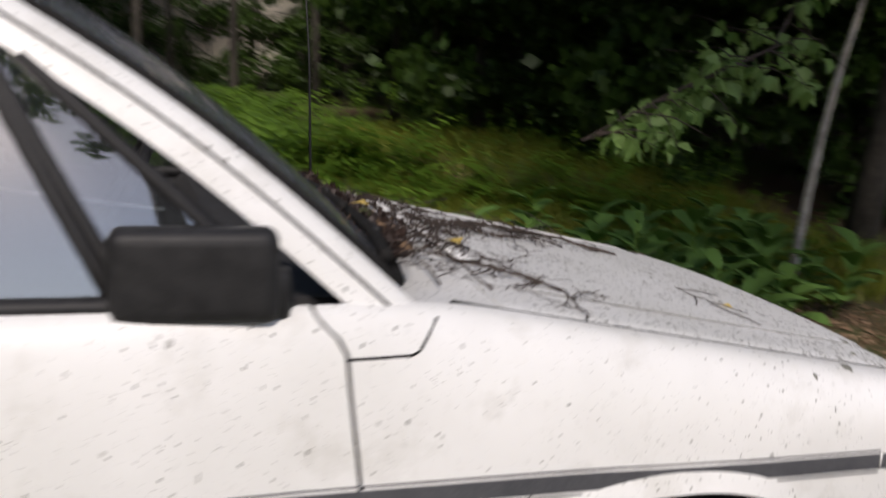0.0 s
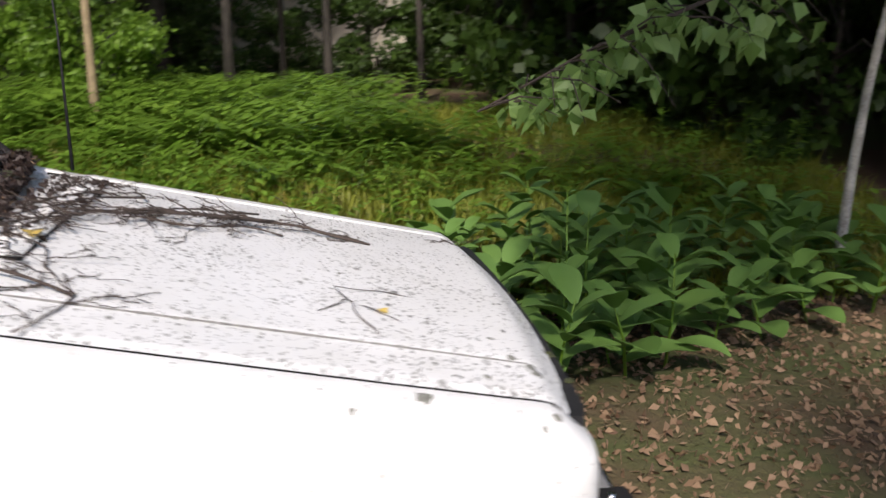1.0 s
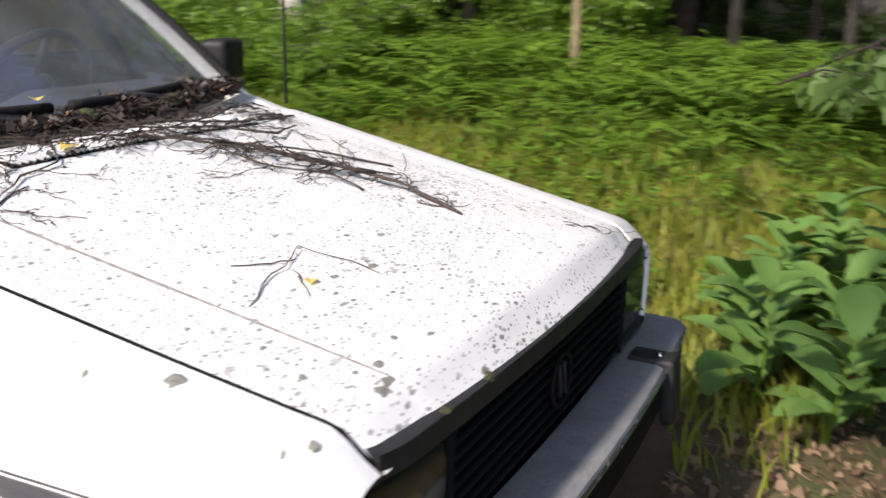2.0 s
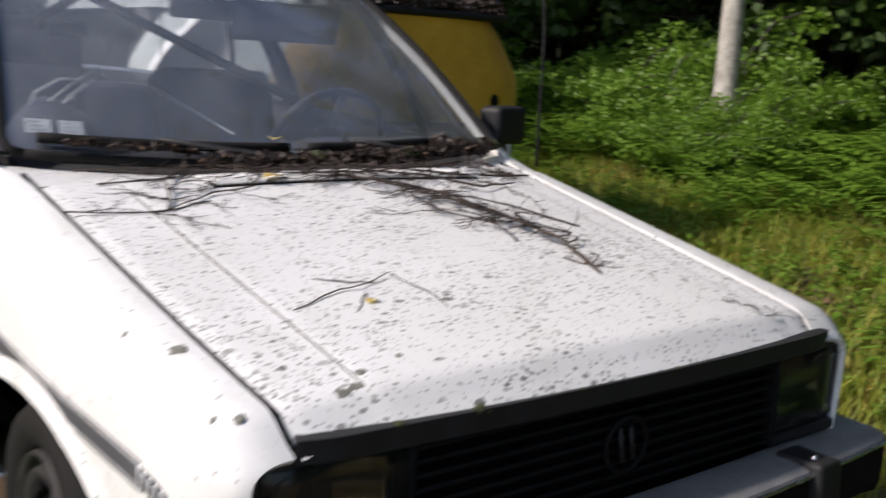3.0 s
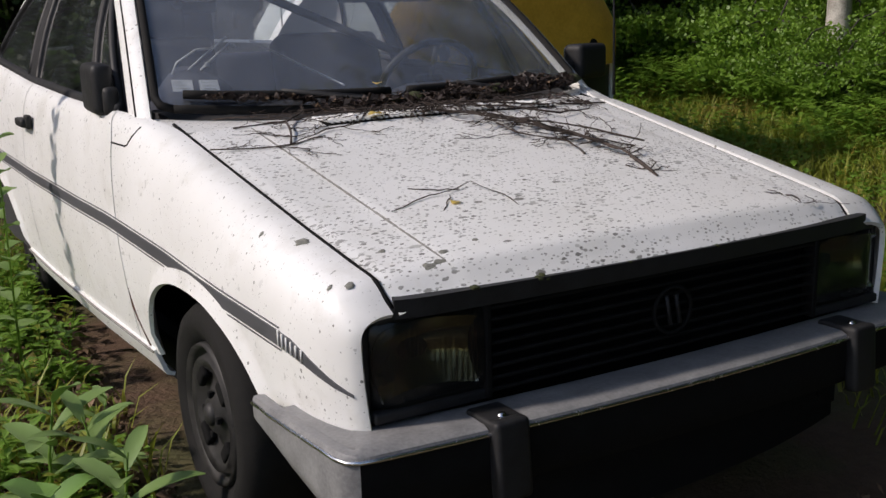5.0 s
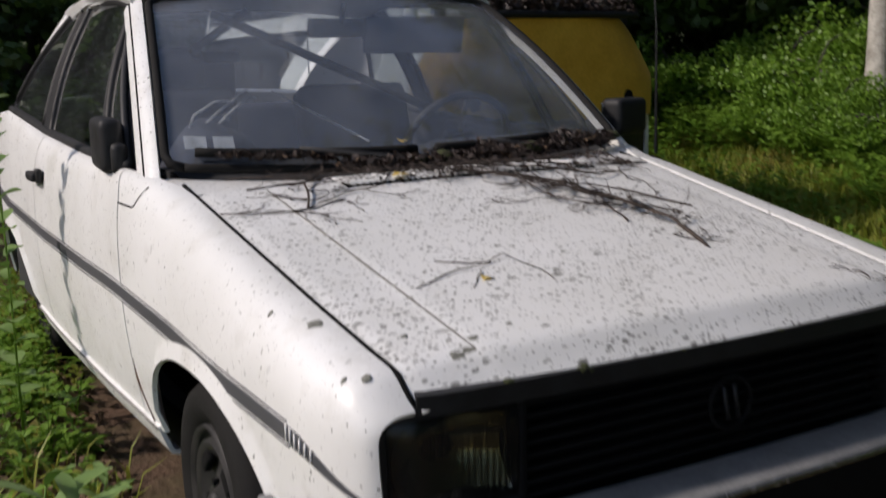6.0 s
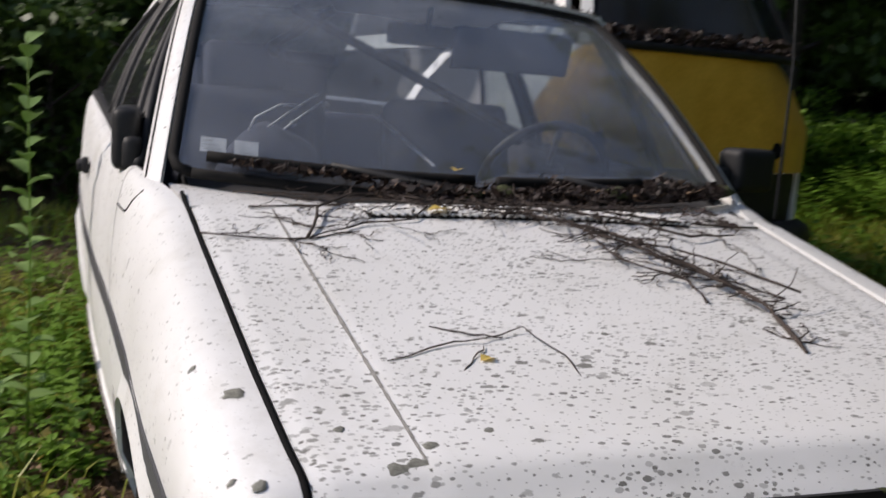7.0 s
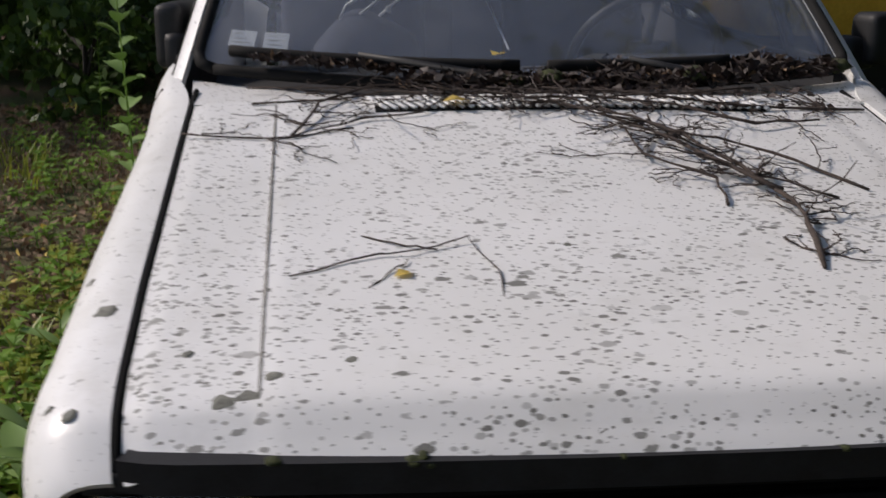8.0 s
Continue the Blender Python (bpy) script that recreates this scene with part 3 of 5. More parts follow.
        lens = part("lamp_glass", shell(rows, 0.005, (0, -1, 0)), M_LAMP, lamp, "dark smoked ribbed lamp glass")
        lens.visible_shadow = False
        for k in range(15):
            part("lamp_rib", box((0.0035, 0.005, 0.12), (s * (0.475 + 0.0115 * k), 0.274, 0.615), 0.0015), M_LAMP, lens)
        part("lamp_brow", box((0.226, 0.03, 0.03), (s * 0.560, 0.296, 0.706), 0.01), M_BLACK, lamp)
        part("lamp_sill", box((0.235, 0.03, 0.022), (s * 0.565, 0.284, 0.519), 0.006), M_BLACK, lamp)
        part("trim_end", box((0.036, 0.022, 0.026), (s * 0.622, 0.298, 0.706), 0.006), M_BLACK, lamp)
        part("lamp_cheek", box((0.016, 0.05, 0.17), (s * 0.686, 0.318, 0.612), 0.005), M_BLACK, lamp)
        # bumper cap
        cap = part("overrider", merged(box((0.074, 0.10, 0.02), (s * 0.475, 0.195, 0.502), 0.008, (0, 0, 0), 3), box((0.074, 0.035, 0.155), (s * 0.475, 0.150, 0.437), 0.012, (-4, 0, 0), 3)), M_BLACK, car, "black rubber bumper overrider")
        part("bolt", lathe([(0, 0.006), (0.007, 0.006), (0.009, 0)], (0, 0, 0), (s * 0.475, 0.178, 0.5115), 12), M_CHROME, cap)
    # nose
    part("nose_trim", shell([[(x, 0.267 - 0.021 * (1 - (x / 0.628) ** 2) + 0.010 * max(0, abs(x) - 0.59) / 0.04, z) for z in (0.700, 0.718, 0.736)] for x in np.linspace(-0.632, 0.632, 43)], 0.03, (0, -1, 0)), M_BLACK, car, "black trim strip under the bonnet edge")
    part("nose_panel", shell([[(x, 0.36, z) for z in (0.22, 0.5, 0.72)] for x in np.linspace(-0.66, 0.66, 13)], 0.02, (0, -1, 0)), M_DARK, car)
    grille = part("grille", shell([[(x, 0.315, z) for z in (0.505, 0.6, 0.705)] for x in np.linspace(-0.447, 0.447, 9)], 0.01, (0, -1, 0)), M_DARK, car, "black slatted radiator grille")
    for k in range(8):
        z = 0.522 + 0.0235 * k
        part("grille_slat", box((0.885, 0.03, 0.008), (0, 0.278, z), 0.003, (-18, 0, 0)), M_DARK, grille)
    for s in (-1, 1):
        part("grille_end", box((0.012, 0.035, 0.19), (s * 0.446, 0.278, 0.607), 0.003), M_DARK, grille)
    ring = [(0.05 * math.cos(a), 0.252, 0.612 + 0.05 * math.sin(a)) for a in np.linspace(0, 2 * math.pi, 33)]
    badge = part("badge", tube(ring, 0.0045, 8), M_DARK, grille, "round dark badge with plain bars")
    for x0, x1 in ((-0.018, -0.006), (0.008, 0.020)):
        part("badge_bar", tube([(x0, 0.252, 0.645), (x1, 0.252, 0.58)], 0.005, 6), M_BLACK, badge)
    # bumper
    path = [(-0.806, 0.565), (-0.803, 0.48), (-0.797, 0.40), (-0.789, 0.30), (-0.783, 0.225), (-0.774, 0.198), (-0.755, 0.184)] + [(x, 0.146 + 0.065 * x * x) for x in np.linspace(-0.72, 0.72, 21)]
    path += [(-x, y) for x, y in path[6::-1]]
    prof = [(0.12, 0.430), (0.12, 0.500), (0.06, 0.503), (0.016, 0.502), (0.003, 0.496), (0.0, 0.486)]
    face = [(0.0, 0.4845), (0.0, 0.45), (0.002, 0.40), (0.02, 0.372), (0.06, 0.362)]
    def along(section, first, last):
        rows = []
        for i in range(first, last):
            x, y = path[i]
            a, b = path[max(i - 1, 0)], path[min(i + 1, len(path) - 1)]
            d = Vector((b[0] - a[0], b[1] - a[1], 0)).normalized()
            inn = Vector((-d.y, d.x, 0))
            short = 0.22 if y > 0.26 else 0.25 if abs(x) > 0.76 else 0.45 if abs(x) > 0.74 else 1
            drop = 0.7 * ease(y, 0.24, 0.60)
            rows.append([(x + inn.x * q * short, y + inn.y * q * short, z if z >= 0.486 else 0.486 - (0.486 - z) * (1 - drop)) for q, z in section])
        return rows
    way = lambda p: (p[0] * 0.3 if p[1] < 0.26 else math.copysign(1, p[0]), -1 if p[1] < 0.26 else 0, 0.3)
    n = len(path)
    bumper = part("front_bumper", shell(along(prof, 0, n), 0.01, way), M_BUMPER, car, "faded grey plastic front bumper with a bright strip")
    # Same plastic as the top; the front's shade is put into near-black.
    part("bumper_face", shell(along(face, 6, n - 6), 0.01, way), M_DARK, bumper, "bumper front face with its shade put into black")
    part("bumper_end", shell(along(face, 0, 7), 0.01, (-1, 0, 0)), M_BUMPER, bumper, "scuffed grey plastic bumper end")
    part("bumper_end", shell(along(face, n - 7, n), 0.01, (1, 0, 0)), M_BUMPER, bumper, "scuffed grey plastic bumper end")
    for side in (-1, 1):
        rows = []
        for i in range(1, 12):
            x, y = path[i]
            inner = Vector((-0.69, max(0.30, min(y, 0.56)), 0.4975))
            outer = Vector((x + (0.012 if i < 7 else 0.0), y + (0.014 if i > 4 else 0.0), 0.4995))
            rows.append([(side * -p.x, p.y, p.z) for p in (outer, outer.lerp(inner, 0.5), inner)])
        part("bumper_corner", shell(rows, 0.006, (0, 0, 1)), M_BUMPER, bumper)
    strip = [Vector(r[0]) for r in along([(-0.004, 0.489)], 0, n)]
    part("chrome_strip", tube(strip, 0.0045, 6), M_CHROME, bumper, "thin dull chrome strip")
    part("lower_apron", shell([[(x, 0.30 + 0.10 * (x / 0.7) ** 2, z) for z in (0.16, 0.26, 0.38)] for x in np.linspace(-0.7, 0.7, 15)], 0.02, (0, -1, 0)), M_DARK, car, "dark apron under the bumper")
    part("bumper_shelf", shell([[(x, y, 0.45) for y in (0.20, 0.38)] for x in np.linspace(-0.66, 0.66, 9)], 0.01, (0, 0, 1)), M_DARK, car)
    # glass
    rows = [[screen_pt(u, v) for u in np.linspace(-0.985, 0.985, 33)] for v in np.linspace(0.02, 0.985, 17)]
    ws = part("windscreen", shell(rows, 0.006, (0, -1, 0.6)), M_GLASS, car, "dusty windscreen, sky haze painted in, with a black rubber seal")
    ws.visible_shadow = False
    edge = [screen_pt(u, 0.0) for u in np.linspace(-0.94, 0.94, 31)] + [screen_pt(0.985, 0.015)] + [screen_pt(1, v) for v in np.linspace(0.05, 0.95, 15)] + [screen_pt(0.985, 0.985)]
    edge += [screen_pt(u, 1.0) for u in np.linspace(0.94, -0.94, 31)] + [screen_pt(-0.985, 0.985)] + [screen_pt(-1, v) for v in np.linspace(0.95, 0.05, 15)] + [screen_pt(-0.985, 0.015)]
    part("screen_seal", tube(edge + edge[:1], 0.012, 8), M_RUBBER, ws, "black rubber windscreen seal")
    rows = [[roof_pt(u, v) for u in np.linspace(-1, 1, 25)] for v in np.linspace(0, 0.46, 25)]
    part("roof", shell(rows, 0.02, (0, 0, 1)), M_HOOD, car, "white roof with moss and leaf litter")
    rows = [[roof_pt(u, v) for u in np.linspace(-1, 1, 13)] for v in np.linspace(0.85, 1.0, 8)]
    part("tailgate", shell(rows, 0.02, (0, 0.5, 1)), M_SIDE, car)
    rows = [[Vector(roof_pt(u, v)) - Vector((0, 0, 0.01)) for u in np.linspace(-0.93, 0.93, 13)] for v in np.linspace(0.47, 0.84, 12)]
    rg = part("rear_window", shell(rows, 0.005, (0, 0.5, 1)), M_SIDEGLASS, car, "sloping rear window")
    rg.visible_shadow = False
    part("tail_panel", shell([[(x, Y_TAIL - 0.03 - 0.05 * abs(x), z) for z in (0.3, 0.6, 0.975)] for x in np.linspace(-0.7, 0.7, 9)], 0.02, (0, 1, 0)), M_SIDE, car)
    # cabin
    part("floor_pan", shell([[(x, y, 0.28) for x in np.linspace(-0.66, 0.66, 5)] for y in np.linspace(0.4, 4.35, 8)], 0.03, (0, 0, 1)), M_DASH, car)
    part("firewall", shell([[(x, 1.36, z) for z in (0.3, 0.6, 0.93)] for x in (-0.66, 0, 0.66)], 0.02, (0, 1, 0)), M_DASH, car)
    rows = []
    for x in np.linspace(-0.66, 0.66, 15):
        rows.append([(x, y, z) for y, z in ((1.42, 0.955), (1.55, 0.985), (1.75, 0.99 + 0.03 * (x > 0.1)), (1.82, 0.95), (1.83, 0.75), (1.75, 0.6))])
    part("dashboard", shell(rows, 0.02, (0, 0.3, 1)), M_DASH, car, "dark vinyl dashboard")
    for s in (1, -1):
        seat = part("front_seat", merged(box((0.48, 0.50, 0.16), (s * 0.36, 2.42, 0.58), 0.05, (6, 0, 0), 3), box((0.46, 0.14, 0.58), (s * 0.36, 2.74, 0.90), 0.05, (-16, 0, 0), 3)), M_SEAT, car, "dark blue-grey cloth seat")
        if s < 0:
            part("headrest", box((0.27, 0.09, 0.17), (s * 0.36, 2.83, 1.255), 0.035, (-12, 0, 0), 3), M_SEAT, seat)
    part("rear_bench", merged(box((1.15, 0.46, 0.18), (0, 3.35, 0.56), 0.05, (4, 0, 0), 3), box((1.15, 0.14, 0.52), (0, 3.64, 0.84), 0.05, (-18, 0, 0), 3)), M_SEAT, car, "dark cloth rear bench")
    c = Vector((0.37, 1.94, 0.985))
    tilt = pose(*c, -62, 0, 0)
    loop = [tuple(tilt @ Vector((0.19 * math.cos(a), 0.19 * math.sin(a), 0))) for a in np.linspace(0, 2 * math.pi, 37)]
    wheel_ob = part("steering_wheel", tube(loop, 0.014, 8), M_BLACK, car, "black steering wheel")
    part("hub", box((0.11, 0.11, 0.04), tuple(c), 0.015, (-62, 0, 0)), M_BLACK, wheel_ob)
    for a in (0.1, math.pi - 0.1, -math.pi / 2):
        part("spoke", tube([tuple(tilt @ Vector((0.04 * math.cos(a), 0.04 * math.sin(a), 0))), tuple(tilt @ Vector((0.185 * math.cos(a), 0.185 * math.sin(a), 0)))], 0.011, 6), M_BLACK, wheel_ob)
    part("rear_view_mirror", box((0.24, 0.03, 0.065), (0.06, 2.16, 1.385), 0.014, (10, 0, 4)), M_BLACK, car, "black interior mirror")
    part("mirror_stalk", tube([(0.05, 2.10, 1.46), (0.06, 2.15, 1.40)], 0.009, 6), M_BLACK, car)
    part("sun_visor", box((0.38, 0.022, 0.13), (0.33, 2.15, 1.36), 0.01, (14, 0, 0)), M_SEAT, car, "lowered dark blue sun visor")
    # wipers
    for px, tip in ((-0.10, (-0.64, 0.05)), (0.36, (0.02, 0.055)), ):
        arm = part("wiper", tube([(px, 1.385, 0.985), tuple(Vector(screen_pt(px * 1.3, 0.02)) + Vector((0, -0.02, 0.012))), tuple(Vector(screen_pt((px + tip[0]) / 2 / 0.7, 0.05)) + Vector((0, -0.015, 0.022)))], 0.008, 6), M_BLACK, car, "black wiper arm")
        part("wiper_blade", tube([tuple(Vector(screen_pt(u, 0.045)) + Vector((0, -0.008, 0.014))) for u in np.linspace(tip[0] / 0.71, (px + 0.06) / 0.71, 14)], 0.0125, 8), M_RUBBER, arm)
    # aerial stub on the far wing
    part("aerial", tube([(0.745, 1.36, 0.965), (0.75, 1.37, 1.35), (0.74, 1.40, 1.75)], [0.005, 0.003, 0.002], 6), M_BLACK, car, "thin black aerial")
    return car


CAR_POSE = pose(0.05, 0.3, 0, 0, 0, 2.5) @ pose(0, -0.3, 0) @ Matrix.Diagonal((1.03, 1, 1, 1))
build_car().matrix_basis = CAR_POSE


# ---- vehicles behind ----
def build_van():
    van = thing("van", "derelict van with yellow front and white sides behind the car", "van", at=(2.0, 3.85, 0.02))
    van.rotation_euler = (0, 0, radians(4))
    w = 0.86
    def nose(x, z):
        """The front skin: rounded in plan, raked above the waist."""
        return 0.18 * abs(x / w) ** 4 + max(0, z - 1.5) * 0.55 + 0.05 * max(0, 1.0 - z)
    belly = lambda x, z: x * (0.70 + 0.32 * min(1, max(0, (1.5 - z) / 0.36)) ** 0.8)
    rows = [[(belly(x, z), nose(x, z), z) for z in np.linspace(0.9, 1.5, 13)] for x in np.linspace(-w, w, 31)]
    part("front_panel", shell(rows, 0.02, (0, -1, 0)), M_YELLOW, van, "dirty yellow front panel")
    rows = [[(x, nose(x, z) + 0.03, z) for z in np.linspace(0.35, 0.89, 7)] for x in np.linspace(-w, w, 31)]
    part("lower_front", shell(rows, 0.02, (0, -1, 0)), M_BLACK, van, "dark lower front with bumper")
    part("van_bumper", tube([(x, nose(x, 0.6) - 0.05, 0.55) for x in np.linspace(-w, w, 21)], 0.09, 8), M_BLACK, van)
    slim = lambda z: 1 - 0.26 * (z - 1.5) / 0.7
    rows = [[(x * slim(z), nose(x, z) + 0.01, z) for z in np.linspace(1.52, 2.15, 9)] for x in np.linspace(-w * 0.74, w * 0.74, 25)]
    part("van_windscreen", shell(rows, 0.006, (0, -1, 0)), M_VANGLASS, van, "dark dusty van windscreen")
    for s in (-1, 1):
        rows = [[(s * w * k * slim(z), nose(w * k, z), z) for z in np.linspace(1.5, 2.2, 9)] for k in (0.73, 0.77, 0.80)]
        part("van_pillar", shell(rows, 0.03, (s, -1, 0)), M_WHITE if s < 0 else M_BLACK, van)
        rows = [[(s * belly(w, z), y, z) for z in np.linspace(0.45, 1.5, 7)] for y in np.linspace(0.2, 2.1, 7)]
        part("van_side", shell(rows, 0.03, (s, 0, 0)), M_WHITE, van, "weathered white van side")
        # Rear of the van's side, black to put its shade into the colour.
        rows = [[(s * belly(w, z), y, z) for z in np.linspace(0.45, 1.5, 7)] for y in np.linspace(2.11, 4.4, 7)]
        part("load_side", shell(rows, 0.03, (s, 0, 0)), M_BLACK, van, "rear van side, shade put into its black")
        rows = [[(s * w * 0.79 * slim(z), y + max(0, z - 1.5) * 0.5 * (y < 0.4), z) for z in np.linspace(1.505, 2.2, 5)] for y in np.linspace(0.27, 4.4, 9)]
        side = part("van_upper_side", shell(rows, 0.03, (s, 0, 0)), M_WHITE, van)
        for y0, y1 in ((0.5, 1.45), (2.2, 4.3)):
            part("van_side_window", box((0.012, y1 - y0, 0.44), (s * (w * 0.79 * slim(1.84) + 0.006), (y0 + y1) / 2, 1.84), 0.004, (0, -s * 14.5, 0)), M_BLACK, side, "dark van side window")
        for y in (1.6, 2.9):
            part("van_door_joint", box((0.006, 0.012, 0.95), (s * (w + 0.002), y, 0.95), 0.002), M_BLACK, van)
        part("van_mirror", box((0.12, 0.06, 0.24), (s * 0.80, 0.52, 1.70), 0.02), M_BLACK, van)
        part("van_lamp", lathe([(0.0, 0.004), (0.03, 0.006), (0.045, 0.0)], (90, 0, 0), (s * 0.55, nose(0.55, 1.1) - 0.004, 1.02), 20), M_DARK, van, "dark round lamp opening")
    part("screen_ledge", tube([(x, nose(x, 1.5) - 0.005, 1.505) for x in np.linspace(-w * 0.72, w * 0.72, 21)], 0.022, 8), M_BLACK, van, "black ledge heaped with dead leaves")
    part("van_roof", shell([[(x, y, 2.22 + 0.06 * (1 - (x / w) ** 2)) for x in np.linspace(-w * 0.6, w * 0.6, 9)] for y in np.linspace(0.42, 4.4, 9)], 0.03, (0, 0, 1)), M_WHITE, van)
    part("van_floor", shell([[(x, y, 0.45) for x in (-w, 0, w)] for y in np.linspace(0.2, 4.4, 5)], 0.03, (0, 0, 1)), M_DARK, van)
    part("cab_partition", shell([[(x, 2.0, z) for z in (0.5, 1.3, 2.1)] for x in (-w * 0.55, 0, w * 0.55)], 0.02, (0, -1, 0)), M_DARK, van)
    for s in (-1, 1):
        for y in (0.9, 3.4):
            part("van_tyre", lathe([(0.0, 0.0), (0.18, 0.01), (0.2, 0.04), (0.3, 0.04), (0.33, 0), (0.33, -0.16), (0.0, -0.17)], (0, 90 * s, 0), (s * 0.9, y, 0.3), 28), M_RUBBER, van)
    return van


build_van()


# ---- plants ----
def leaf_quad(v, f, base, along, side, length, width, fold=0.25, up=Vector((0, 0, 1))):
    """A pointed leaf of four triangles, folded along its rib."""
    n = len(v)
    mid = base + along * length * 0.45
    tip = base + along * length + up * (-0.12 * length)
    lift = up * (fold * width)
    v += [tuple(base), tuple(mid + side * width + lift), tuple(tip), tuple(mid - side * width + lift), tuple(mid)]
    f += [(n, n + 1, n + 4), (n + 1, n + 2, n + 4), (n + 2, n + 3, n + 4), (n + 3, n, n + 4)]


def unit(rng, zmin=-1.0):
    while True:
        d = Vector((rng.uniform(-1, 1), rng.uniform(-1, 1), rng.uniform(zmin, 1)))
        if 0.1 < d.length < 1:
            return d.normalized()


def crown_leaves(v, f, rng, centre, radius, count, size, flat=0.7):
    for _ in range(count):
        d = unit(rng)
        p = centre + Vector((d.x, d.y, d.z * flat)) * radius * rng.uniform(0.25, 1.0) ** 0.6
        a = (unit(rng) + Vector((0, 0, -0.3))).normalized()
        s = a.cross(unit(rng)).normalized()
        n = len(v)
        L, W = size * rng.uniform(0.7, 1.4), size * rng.uniform(0.3, 0.5)
        v += [tuple(p), tuple(p + a * L * 0.5 + s * W), tuple(p + a * L), tuple(p + a * L * 0.5 - s * W)]
        f.append((n, n + 1, n + 2, n + 3))


def make_tree(seed, height, radius, clumps, per, leaf, bark, low=0.25, lean=0.0, spread=1.7, name="tree", label="tall leafy forest tree", mat=None):
    rng = random.Random(seed)
    t = thing(name, label, "tree", "trees of the wood")
    pts, rad = [], []
    for k in range(10):
        h = k / 9
        pts.append((lean * h * height + 0.1 * math.sin(h * 5 + seed) * h, 0.1 * math.cos(h * 4 + seed) * h, h * height - 0.15))
        rad.append(radius * (1 - 0.8 * h) * (1.35 if k == 0 else 1))
    part("trunk", tube(pts, rad, 10), bark, t)
    v, f, lv, lf = [], [], [], []
    for c in range(clumps):
        h = low + (1 - low) * (c + rng.random()) / clumps
        i = min(8, int(h * 9))
        start = Vector(pts[i]).lerp(Vector(pts[i + 1]), h * 9 - i)
        a = rng.uniform(0, 2 * math.pi)
        reach = spread * (1.15 - 0.6 * abs(h - 0.55)) * rng.uniform(0.6, 1.1)
        end = start + Vector((math.cos(a) * reach, math.sin(a) * reach, rng.uniform(-0.1, 0.7)))
        mid = start.lerp(end, 0.5) + Vector((0, 0, 0.15))
        tube_data([start, mid, end], [radius * 0.3 * (1.1 - h) + 0.01, 0.014, 0.006], 5, v, f)
        for q in (0.55, 0.8, 1.0):
            crown_leaves(lv, lf, rng, start.lerp(end, q) + unit(rng) * 0.2, spread * rng.uniform(0.25, 0.42), per, leaf)
    tagged(from_lists("branchwork", v, f, bark, t), kind="stuff")
    from_lists("crown", lv, lf, mat or M_CROWN, t)
    return t


def place(ob, x, y, turn=0.0, scale=1.0, sink=0.0):
    ob.matrix_basis = pose(x, y, ground_z(x, y) - sink, 0, 0, turn) @ Matrix.Scale(scale, 4)


def copy_at(ob, x, y, turn, scale):
    c = copy_thing(ob, pose(x, y, ground_z(x, y), 0, 0, turn))
    c.scale = (scale, scale, scale)
    return c


